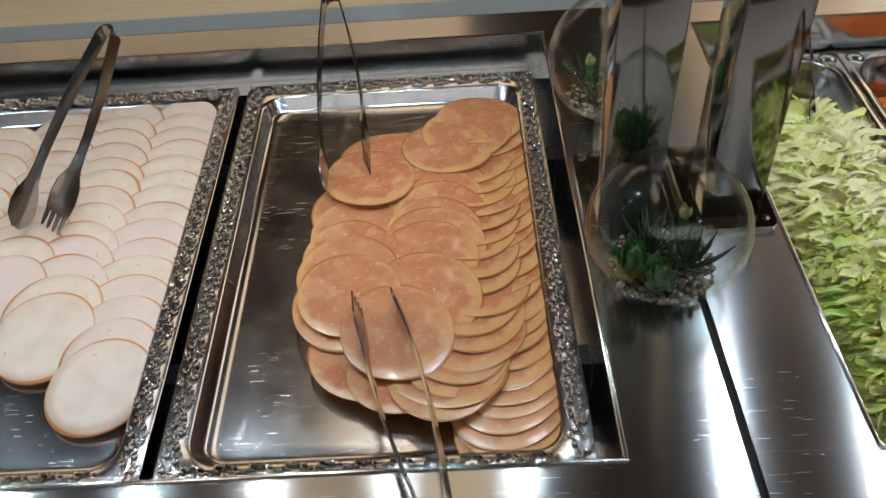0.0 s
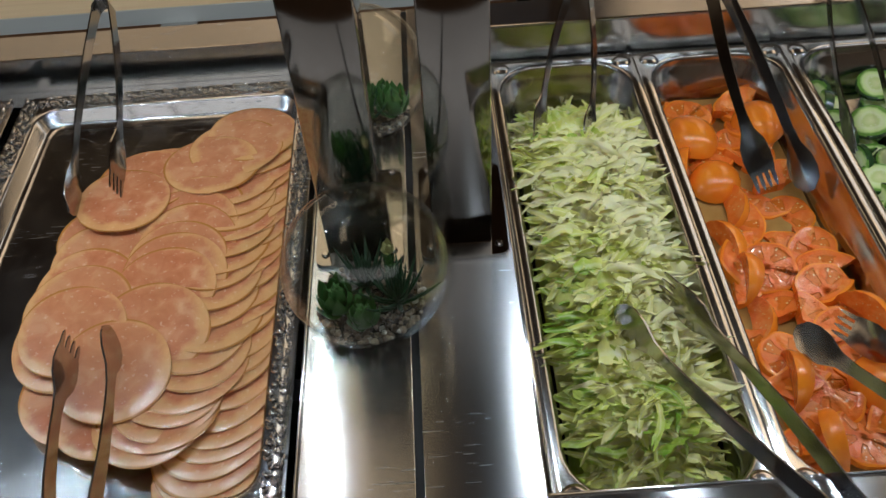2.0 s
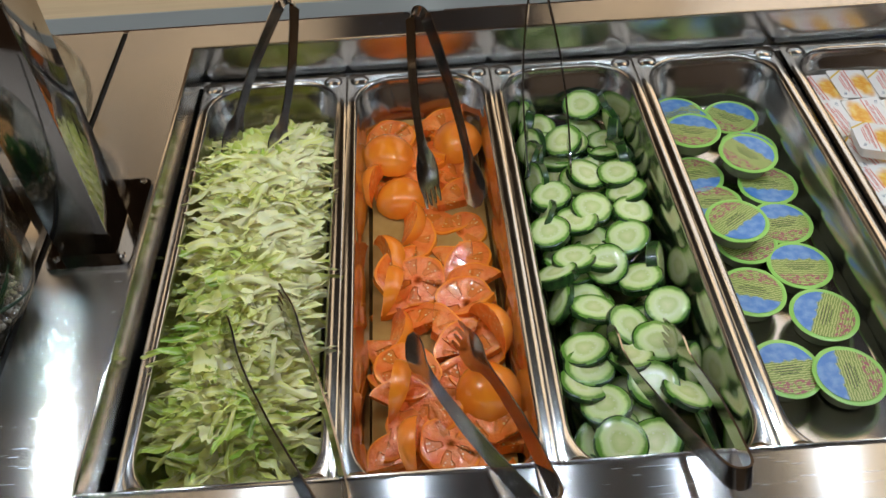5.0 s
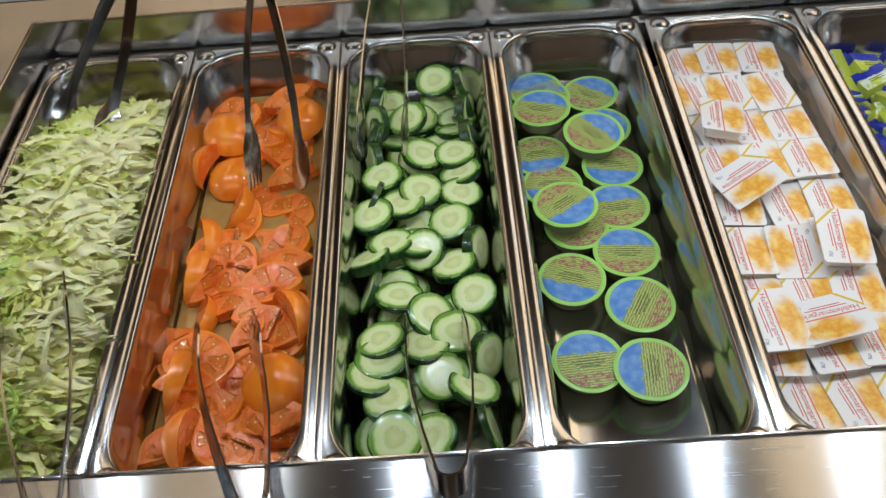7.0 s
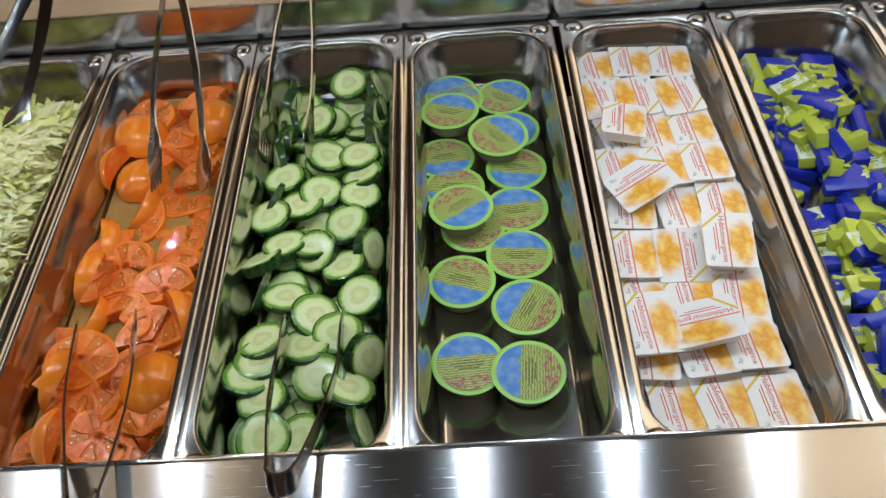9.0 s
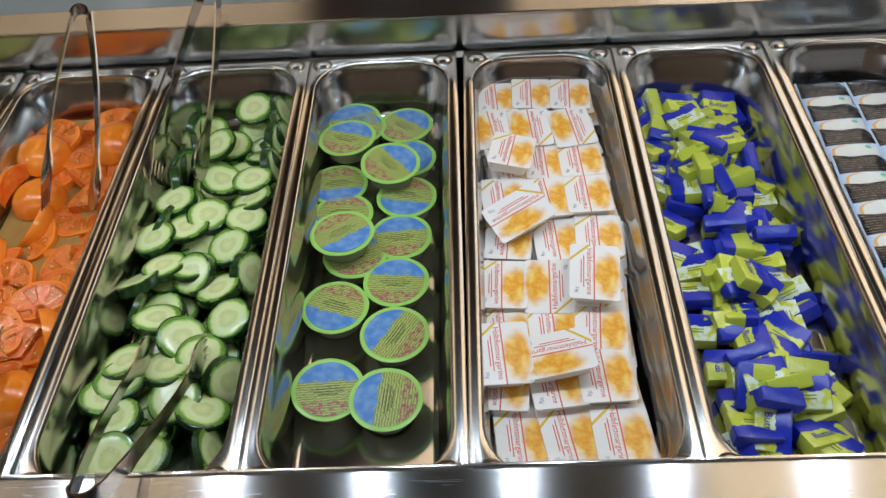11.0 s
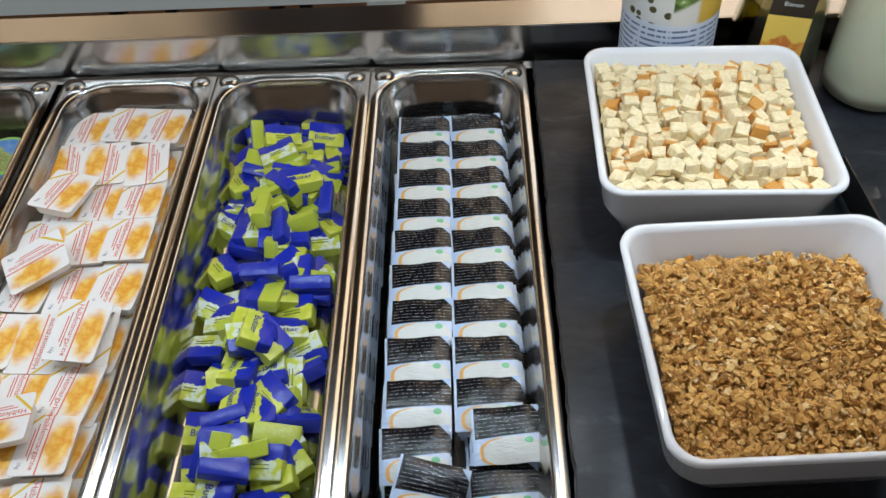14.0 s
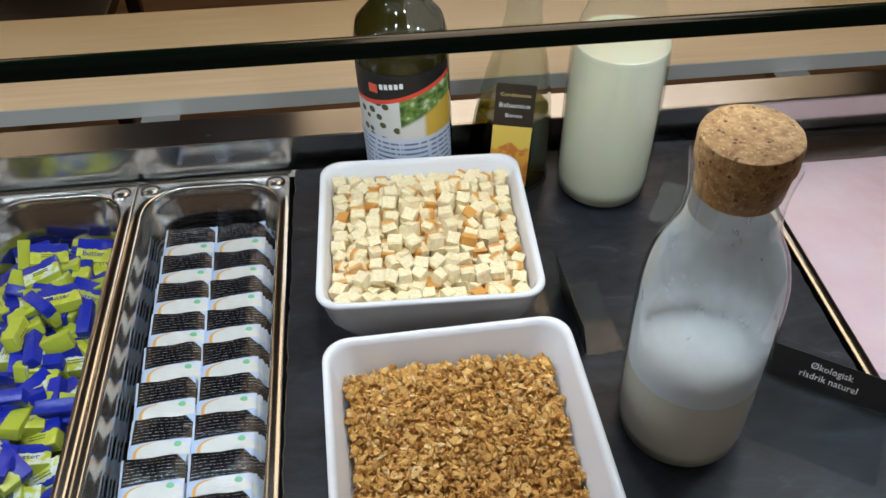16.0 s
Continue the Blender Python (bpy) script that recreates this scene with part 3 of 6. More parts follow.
class Pile:
    """Heights of what already lies in a container, on a fine grid."""

    def __init__(self, x0, x1, y0, y1, z, step=0.003):
        self.x0, self.y0, self.s = x0, y0, step
        self.h = np.full((int((x1 - x0) / step) + 1, int((y1 - y0) / step) + 1), z)
        self.X = x0 + step * np.arange(self.h.shape[0])[:, None]
        self.Y = y0 + step * np.arange(self.h.shape[1])[None, :]

    def add(self, x, y, r, thick, q=80):
        m = (self.X - x) ** 2 + (self.Y - y) ** 2 < r * r
        z = float(np.percentile(self.h[m], q)) if m.any() else float(self.h.min())
        self.h[m] = np.maximum(self.h[m], z + thick)
        return z


R = random.Random(7)

# room ------------------------------------------------------------------
tagged(part("floor", boxed(-4, 6, -3, 5, -0.1, 0), FLOORING, smooth=0), "dark brown wooden floor boards", "floor", kind="structure")
tagged(part("ceiling", boxed(-4, 6, -3, 5, 2.7, 2.8), CEILING, smooth=0), "dark brown wooden ceiling", "ceiling", kind="structure")
for nm, b in (("wall_north", (-4, 6, 5, 5.15)), ("wall_south", (-4, 6, -3.15, -3)), ("wall_west", (-4.15, -4, -3, 5)), ("wall_east", (6, 6.15, -3, 5))):
    tagged(part(nm, boxed(*b, 0, 2.7), WALLPAINT, smooth=0), "warm brown painted wall", "wall", kind="structure")

# counter ---------------------------------------------------------------
TOP = 0.91
Y0, Y1 = 0.284, 0.820
BACK = 0.868
counter = thing("buffet_counter", "brushed stainless steel buffet counter with sunken wells", "counter")
SEAM = 0.2055


def slab(x0, x1, y0, y1):
    part("top_panel", boxed(x0, x1, y0, y1, TOP - 0.0015, TOP, bevel=0.0004), STEEL_TOP, counter, smooth=0)


XL, XR, WA, WB, WC = -1.3, 2.6, 0.1215, 0.2905, 2.45
slab(XL, SEAM - 0.003, 0.10, Y0)
slab(SEAM + 0.003, XR, 0.10, Y0)
slab(XL, SEAM - 0.003, Y1, BACK)
slab(SEAM + 0.003, XR, Y1, BACK)
slab(WA, SEAM - 0.003, Y0, Y1)
slab(SEAM + 0.003, WB, Y0, Y1)
slab(XL, -0.90, Y0, Y1)
slab(WC, XR, Y0, Y1)
part("seam_strip", boxed(SEAM - 0.003, SEAM + 0.003, 0.10, BACK, TOP - 0.03, TOP - 0.003), DARK, counter, "black sealing joint")


def well(x0, x1, bottom):
    w = 0.0015
    for b in ((x0, x1, Y1, Y1 + w), (x0, x1, Y0 - w, Y0), (x0 - w, x0, Y0, Y1), (x1, x1 + w, Y0, Y1)):
        part("well_wall", boxed(*b, bottom, TOP - 0.0016), STEEL_WALL, counter, smooth=0)
    # Deep wells get a near-black floor: the gaps' shade is in its colour.
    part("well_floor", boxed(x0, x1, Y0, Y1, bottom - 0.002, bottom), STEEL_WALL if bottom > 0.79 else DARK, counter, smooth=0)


def lip(x0, x1):
    """Polished folded edge round a well."""
    e = 0.003
    for b in ((x0 - e, x1 + e, Y1, Y1 + e), (x0 - e, x1 + e, Y0 - e, Y0), (x0 - e, x0, Y0, Y1), (x1, x1 + e, Y0, Y1)):
        part("well_lip", boxed(*b, TOP + 0.0001, TOP + 0.0014, bevel=0.0005), STEEL_PAN, counter, "bright folded steel edge")


lip(-0.90, WA)
lip(WB, WC)
well(-0.90, WA, 0.800)
# Added reflecting strip: keeps the well's back wall from mirroring a dark gap.
part("tray_ledge", boxed(-0.899, WA - 0.0005, 0.7945, Y1 - 0.0005, 0.866, 0.868), STEEL_WALL, counter, "added steel strip that fills the dark gap behind the trays", smooth=0)
for y in (0.40, 0.66):
    part("support_rail", boxed(-0.899, WA - 0.001, y, y + 0.02, 0.8002, 0.8603), DARK, counter, "dark rail under the trays", smooth=0)
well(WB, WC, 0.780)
part("body", boxed(XL, XR, 0.14, BACK - 0.01, 0.12, 0.775), WALLPAINT, counter, "brown counter front")
part("front_panel", boxed(XL, XR, 0.10, 0.1015, 0.80, TOP - 0.002), STEEL_TOP, counter)
part("back_panel", boxed(XL, XR, BACK - 0.0015, BACK, 0.80, TOP - 0.002), STEEL_TOP, counter)
part("plinth", boxed(XL + 0.05, XR - 0.05, 0.2, BACK - 0.06, 0, 0.12), DARK, counter)
part("pan_support", boxed(WB, WC, Y1 - 0.006, Y1, 0.84, 0.862), STEEL_WALL, counter)
part("pan_support", boxed(WB, WC, Y0, Y0 + 0.006, 0.84, 0.862), STEEL_WALL, counter)

shelf = thing("tray_rail_shelf", "light birch laminate tray shelf with grey edging", "shelf")
part("board", boxed(XL, XR, 0.9305, 1.142, 0.877, 0.897, bevel=0.001), BIRCH, shelf)
part("edging", boxed(XL, XR, 0.9285, 0.9303, 0.876, 0.8965), GREY_LIP, shelf, "grey plastic edging")
for bx in (-1.0, -0.063, 0.55, 1.285, 2.05):
    part("bracket", boxed(bx - 0.022, bx + 0.022, BACK + 0.0005, 1.10, 0.862, 0.8765), STEEL_WALL, shelf, "flat steel bracket")
part("cladding", boxed(XL, XR, BACK + 0.012, BACK + 0.03, 0.02, 0.80), FLOORING, shelf, "dark brown wood cladding")
dk = thing("chair", "dark brown chair standing behind the buffet", "chair", pose(0.72, 2.1, 0))
part("seat", boxed(-0.22, 0.22, -0.2, 0.2, 0.43, 0.47, bevel=0.01), CAP, dk)
part("backrest", boxed(-0.22, 0.22, 0.17, 0.2, 0.55, 0.85, bevel=0.008), CAP, dk)
for lx in (-0.2, 0.2):
    part("leg", boxed(lx - 0.018, lx + 0.018, -0.19, -0.155, 0, 0.43, bevel=0.003), CAP, dk)
    part("leg", boxed(lx - 0.018, lx + 0.018, 0.165, 0.2, 0, 0.56, bevel=0.003), CAP, dk)

# glass shelf on posts, with its row of lamps ----------------------------
guard = thing("sneeze_guard", "clear glass sneeze guard with dark polished edge on steel posts", "sneeze guard")
for x0, x1 in ((-1.2, 0.198), (0.213, 2.5)):
    g = part("glass_shelf", boxed(x0, x1, 0.3305, 0.80, 1.300, 1.3065), PANE, guard, smooth=0)
    g.visible_shadow = False
    part("glass_edge", boxed(x0, x1, 0.3250, 0.3303, 1.300, 1.3065, bevel=0.0008), EDGE, guard, "dark green polished glass edge")
part("lamp_rail", boxed(-0.75, 2.3, LED_Y - 0.012, LED_Y + 0.012, LED_Z + 0.004, 1.2995, bevel=0.002), STEEL_POST, guard)
for px0, px1, fx0, fx1 in ((0.137, 0.186, 0.127, 0.199), (0.224, 0.272, 0.2135, 0.2855)):
    bm = bmesh.new()
    plate = rounded(fx1 - fx0, 0.110, 0.008, 5)
    cx = (fx0 + fx1) / 2
    loft(bm, [[(cx + a, 0.5465 + b, z) for a, b in plate] for z in (TOP + 0.0002, TOP + 0.004)], True, True)
    part("foot_plate", bm, STEEL_POST, guard)
    part("post", boxed(px0, px1, 0.506, 0.556, TOP + 0.004, LED_Z + 0.004, bevel=0.0015), STEEL_POST, guard, "mirror-polished square steel post")
    for by in (0.497, 0.592):
        for bx in (fx0 + 0.008, fx1 - 0.008):
            bm = bmesh.new()
            lathe(bm, [(0.0032, 0), (0.0032, 0.001), (0.002, 0.0022)], 10)
            part("screw", bm, STEEL_PAN, guard, at=pose(bx, by + 0.006, TOP + 0.004))

# serving trays ---------------------------------------------------------
TRAY_W, TRAY_L, TRAY_FLOOR = 0.317, 0.500, 0.8635


def curl_mesh():
    bm = bmesh.new()
    pts = [(0.0052 * (1 - 0.75 * a) * math.cos(6.0 * a) , 0.0052 * (1 - 0.75 * a) * math.sin(6.0 * a), 0.0006 + 0.0008 * math.sin(3 * a)) for a in np.linspace(0, 1, 10)]
    tube(bm, pts, [0.0008 + 0.0007 * math.sin(math.pi * (i + 1) / 11) for i in range(10)], 5)
    tube(bm, [(0.005, 0.001, 0.0005), (0.007, 0.0045, 0.001), (0.0095, 0.005, 0.0005)], [0.0014, 0.0016, 0.0005], 5)
    tube(bm, [(-0.0045, -0.003, 0.0005), (-0.0075, -0.0045, 0.001), (-0.0095, -0.002, 0.0005)], [0.0006, 0.0016, 0.0006], 5)
    vs = np.array([v.co[:] for v in bm.verts])
    fs = [[v.index for v in f.verts] for f in bm.faces] if bm.verts.index_update() is None else []
    bm.free()
    return vs, fs


def serving_tray(x, y, z):
    t = thing("serving_tray", "silver serving tray with embossed scrollwork rim, lying in the well", "tray", pose(x, y, z), "serving trays")
    w, l = TRAY_W, TRAY_L
    prof = [(w - 0.004, l - 0.004, 0.010, 0.0165), (w, l, 0.012, 0.019), (w - 0.003, l - 0.003, 0.012, 0.0205), (w - 0.038, l - 0.038, 0.022, 0.0185), (w - 0.043, l - 0.043, 0.022, 0.0165),
            (w - 0.052, l - 0.052, 0.020, 0.004), (w - 0.060, l - 0.060, 0.018, 0.0012), (w - 0.072, l - 0.072, 0.014, 0.0004)]
    bm = bmesh.new()
    loft(bm, [[(a, b, h) for a, b in rounded(ww, ll, r, 7)] for ww, ll, r, h in prof])
    part("pan", bm, STEEL_TRAY, t, smooth=60)
    bm = bmesh.new()
    loft(bm, [[(a, b, h) for a, b in rounded(ww, ll, r, 7)] for ww, ll, r, h in ((w - 0.05, l - 0.05, 0.02, 0.0), (w - 0.06, l - 0.06, 0.02, 0.0))], True, True)
    part("underside", bm, STEEL_TRAY, t)
    vs, fs = curl_mesh()
    V, F = [], []

    def stamp(cx, cy, ang, flip, s):
        c, sn = math.cos(ang), math.sin(ang)
        q = vs * (s, s * flip, 2.0)
        base = len(V)
        V.extend(zip(cx + c * q[:, 0] - sn * q[:, 1], cy + sn * q[:, 0] + c * q[:, 1], 0.0188 + q[:, 2]))
        F.extend([[base + i for i in f] for f in fs])

    hx, hy = w / 2 - 0.0105, l / 2 - 0.0105
    for row, off in ((0, -0.0035), (1, 0.0042)):
        k = 0
        for sx in (-1, 1):
            for yy in np.arange(-hy, hy + 0.001, 0.0125):
                k += 1
                stamp(sx * (hx + off), yy + row * 0.006, math.pi / 2 + R.uniform(-0.25, 0.25), 1 if k % 2 else -1, R.uniform(0.62, 0.85))
        for sy in (-1, 1):
            for xx in np.arange(-hx + 0.012, hx - 0.010, 0.0125):
                k += 1
                stamp(xx + row * 0.006, sy * (hy + off), R.uniform(-0.25, 0.25), 1 if k % 2 else -1, R.uniform(0.62, 0.85))
    me = bpy.data.meshes.new("scrollwork")
    me.from_pydata(V, [], F)
    me.materials.append(STEEL_ORNATE)
    me.shade_smooth()
    part("scrollwork", me, None, t, "raised silver scrollwork")
    return t


for tx in (-0.049, -0.3755, -0.702):
    serving_tray(tx, 0.5425, 0.8605)
TF = 0.8615 + 0.0006


def slice_mesh(name, r, thick, material, wave):
    bm = bmesh.new()
    seg, rr = 40, random.Random(name)
    ph = [rr.uniform(0, 6.28) for _ in range(4)]

    def ring(k, z):
        out = []
        for i in range(seg):
            a = 2 * math.pi * i / seg
            q = r * k * (1 + 0.02 * math.sin(2 * a + ph[0]) + 0.012 * math.sin(3 * a + ph[1]))
            out.append((q * math.cos(a), q * math.sin(a), z + wave * k * k * math.sin(3 * a + ph[2]) * 0.6))
        return out

    loft(bm, [ring(k, z) for k, z in ((0.35, -thick / 2), (0.75, -thick / 2), (0.985, -thick / 2), (1.0, -thick * 0.2), (1.0, thick * 0.2), (0.985, thick / 2), (0.75, thick / 2), (0.35, thick / 2))], True, True)
    return finish(bm, name, material, 60)


HAM_MESHES = [slice_mesh("ham_slice_%s" % c, 0.0455, 0.0008, HAM, 0.0012) for c in "abc"]
CHICKEN_MESHES = [slice_mesh("chicken_slice_%s" % c, 0.0445, 0.0028, CHICKEN, 0.0004) for c in "abc"]


def lay(name, label, category, group, meshes, x, y, z, tilt, scale=1.0, roll=0.0, spin=360):
    ob = new(name, R.choice(meshes))
    ob.matrix_basis = pose(x, y, z, tilt, roll, 0) @ pose(0, 0, 0, 0, 0, R.uniform(-spin / 2, spin / 2)) @ Matrix.Diagonal((scale, scale * R.uniform(0.95, 1.05), 1, 1))
    return tagged(ob, label, category, group)


def ham(x, y, z, tilt, roll=0.0, s=1.0):
    lay("ham_slice", "pink smoked ham slice with tan rind, overlapping others", "ham slice", "ham slices on the tray", HAM_MESHES, x, y, TF + z, tilt, s * R.uniform(0.97, 1.03), roll, 110)


def chain(points, count, z, tilt, roll=0.0, jitter=0.003):
    """Shingled slices along a line of stations."""
    P = [Vector((*p, 0)) for p in points]
    for i in range(count):
        u = i / (count - 1) * (len(P) - 1)
        k = min(int(u), len(P) - 2)
        p = P[k].lerp(P[k + 1], u - k)
        ham(p.x + R.uniform(-jitter, jitter), p.y + R.uniform(-0.002, 0.002), z + R.uniform(0, 0.0006), tilt + R.uniform(-0.6, 0.6), roll)


chain([(0.051, 0.336), (0.053, 0.41), (0.049, 0.50), (0.050, 0.60), (0.052, 0.695)], 24, 0.0085, -6.0, -4.0, 0.003)
chain([(-0.002, 0.384), (0.018, 0.420), (0.028, 0.470), (0.031, 0.540), (0.034, 0.600), (0.030, 0.650)], 17, 0.0135, -5.5, 0.5, 0.005)
for hx, hy, hz, ht in ((-0.030, 0.394, 0.0125, -2), (-0.060, 0.411, 0.0120, 0), (0.004, 0.600, 0.0160, 5), (0.000, 0.582, 0.0170, 5), (0.003, 0.562, 0.0176, 5), (-0.003, 0.540, 0.0182, 5), (-0.002, 0.524, 0.0186, 5), (-0.008, 0.508, 0.0190, 4), (-0.010, 0.464, 0.0200, 4), (-0.034, 0.425, 0.0215, 3),
                       (-0.071, 0.574, 0.0140, 4), (-0.072, 0.546, 0.0155, 5), (-0.077, 0.514, 0.0175, 5), (-0.080, 0.458, 0.0180, 4), (-0.078, 0.491, 0.0200, 5), (-0.075, 0.466, 0.0235, 5),
                       (0.046, 0.712, 0.0140, -4), (0.032, 0.690, 0.0160, -4), (0.012, 0.664, 0.0185, -4), (-0.034, 0.652, 0.0160, -3), (-0.048, 0.648, 0.0185, -3), (-0.064, 0.617, 0.0230, -2)):
    ham(hx, hy, hz, ht, 1.0)

for (ax, ay), (bx_, by_), cnt in (((-0.270, 0.735), (-0.2705, 0.393), 15), ((-0.339, 0.735), (-0.336, 0.448), 13), ((-0.396, 0.720), (-0.392, 0.500), 11), ((-0.462, 0.70), (-0.458, 0.44), 12)):
    for i in range(cnt):
        u = i / (cnt - 1)
        lay("chicken_slice", "pale round chicken cold cut with tan edge", "cold cut", "chicken slices on the tray", CHICKEN_MESHES, ax + (bx_ - ax) * u + R.uniform(-0.002, 0.002), ay + (by_ - ay) * u, TF + 0.009 + R.uniform(0, 0.0005), 7.5, R.uniform(0.97, 1.02), -1.0)

# gastronorm pans -------------------------------------------------------
RIM = 0.870
PAN_W, PAN_L, DEPTH = 0.162, 0.529, 0.064


def pan_mesh():
    w, l = PAN_W, PAN_L
    prof = [(w - 0.001, l - 0.001, 0.006, -0.006), (w, l, 0.007, -0.001), (w - 0.004, l - 0.004, 0.007, 0.0), (w - 0.019, l - 0.021, 0.042, 0.0), (w - 0.0225, l - 0.0245, 0.042, -0.0012), (w - 0.0245, l - 0.0265, 0.041, -0.0045),
            (w - 0.0265, l - 0.030, 0.040, -0.014), (w - 0.029, l - 0.0325, 0.039, -0.0155), (w - 0.042, l - 0.048, 0.036, -DEPTH + 0.008), (w - 0.048, l - 0.054, 0.033, -DEPTH + 0.002), (w - 0.058, l - 0.064, 0.028, -DEPTH)]
    bm = bmesh.new()
    loft(bm, [[(a, b, h) for a, b in rounded(ww, ll, r, 8)] for ww, ll, r, h in prof])
    bm2 = bmesh.new()
    lathe(bm2, [(0.0108, 0.0), (0.0100, 0.0010), (0.0082, 0.0026), (0.005, 0.0036), (0.001, 0.0040)], 18, False, True)
    return finish(bm, "pan_body", STEEL_PAN, 50), finish(bm2, "corner_boss", STEEL_PAN, 80)


PAN_BODY, PAN_BOSS = pan_mesh()


def pan(x_left, label, turn):
    t = thing("food_pan", label, "food pan", pose(x_left + PAN_W / 2, 0.5485, RIM, 0, 0, turn), "steel food pans")
    part("body", PAN_BODY, None, t)
    for sx in (-1, 1):
        for sy in (-1, 1):
            part("corner_boss", PAN_BOSS, None, t, at=pose(sx * (PAN_W / 2 - 0.0150), sy * (PAN_L / 2 - 0.0155), -0.0002))
    return t


PX = [0.2945 + 0.1622 * k for k in range(4)] + [0.9465 + 0.1623 * k for k in range(3)]
for x, words in zip(PX, ("shredded lettuce", "tomato wedges", "cucumber slices", "dressing cups", "margarine portions", "butter portions", "sauce sachets")):
    pan(x, "stainless steel food pan holding %s" % words, 0.4 if x < 0.9 else -0.4)
FLOOR = RIM - DEPTH
CX = [x + PAN_W / 2 for x in PX]

# lettuce ---------------------------------------------------------------
def lettuce_height(x, y):
    u, v = (x - CX[0]) / 0.058, (y - 0.54)
    edge = max(0.0, 1 - abs(u) ** 3.0)
    far = min(1.0, max(0.0, (0.765 - y) / 0.10))
    near = min(1.0, max(0.0, (y - 0.312) / 0.055))
    lumps = noise.noise(Vector((x * 22, y * 22, 1.3))) * 0.010 + noise.noise(Vector((x * 55, y * 55, 4.1))) * 0.005
    return FLOOR + (0.070 + lumps) * (0.35 + 0.65 * edge) * (0.25 + 0.75 * min(far, near) ** 0.7)


lettuce = thing("shredded_lettuce", "heap of pale green shredded iceberg lettuce filling the pan", "lettuce", kind="stuff")
bm = bmesh.new()
NX, NY = 14, 50
grid = [[bm.verts.new((CX[0] - 0.058 + 0.116 * i / NX, 0.312 + 0.455 * j / NY, lettuce_height(CX[0] - 0.058 + 0.116 * i / NX, 0.312 + 0.455 * j / NY) - 0.007)) for j in range(NY + 1)] for i in range(NX + 1)]
for i in range(NX):
    for j in range(NY):
        bm.faces.new((grid[i][j], grid[i + 1][j], grid[i + 1][j + 1], grid[i][j + 1]))
part("heap", bm, LETTUCE, lettuce)
V, F, UV = [], [], []
for s in range(1500):
    y = R.uniform(0.320, 0.754)
    x = CX[0] + R.uniform(-1, 1) * 0.036
    z = lettuce_height(x, y) + R.uniform(-0.010, 0.003)
    strip = R.random() < 0.84
    ln = R.uniform(0.040, 0.090) if strip else R.uniform(0.030, 0.055)
    wd = R.uniform(0.0035, 0.0095) if strip else R.uniform(0.014, 0.028)
    m = pose(x, y, z, 0, 0, R.gauss(10, 22) if R.random() < 0.8 else R.uniform(0, 360)) @ pose(0, 0, 0, R.gauss(26, 24), R.gauss(0, 8), 0)
    curl = R.choice((-1, 1, 1)) * R.uniform(0.6, 2.4)
    bow = R.uniform(-0.3, 1.3)
    amp, waves, ph, seed = R.uniform(0.0010, 0.0028), R.uniform(16, 32), R.uniform(0, 6.28), R.uniform(0, 90)
    base = len(V)
    na, nb = 20, 4
    for i in range(na + 1):
        for j in range(nb + 1):
            a, b = i / na - 0.5, j / nb - 0.5
            ragged = 0.95 + 0.40 * noise.noise(Vector((a * 9, 3.0 if b > 0 else 9.0, seed))) + 0.35 * noise.noise(Vector((a * 23, 5.0 if b > 0 else 1.0, seed)))
            bb = b * max(0.4, ragged) * (1 - 0.35 * abs(2 * a) ** 6)
            la = a * ln * (1 + 0.22 * noise.noise(Vector((b * 7, 2.0 + a, seed))))
            th = bb * curl
            cy, cz = (wd / curl) * math.sin(th), (wd / curl) * (1 - math.cos(th))
            ruffle = amp * (0.35 + 3.0 * b * b) * math.sin(waves * a + ph + 2.5 * b) + 0.0022 * noise.noise(Vector((a * 5, b * 3, seed + 7)))
            V.append((m @ Vector((la, cy + 0.10 * ln * math.sin(5 * a + ph), cz + ruffle - bow * ln * a * a * 0.6)))[:])
            UV.append((i / na, j / nb))
    for i in range(na):
        for j in range(nb):
            k = base + i * (nb + 1) + j
            F.append((k, k + nb + 1, k + nb + 2, k + 1))
me = bpy.data.meshes.new("shreds")
me.from_pydata(V, [], F)
leaf_map = me.uv_layers.new(name="leaf")
leaf_map.data.foreach_set("uv", [c for f in F for k in f for c in UV[k]])
me.materials.append(LETTUCE)
me.shade_smooth()
part("shreds", me, None, lettuce)

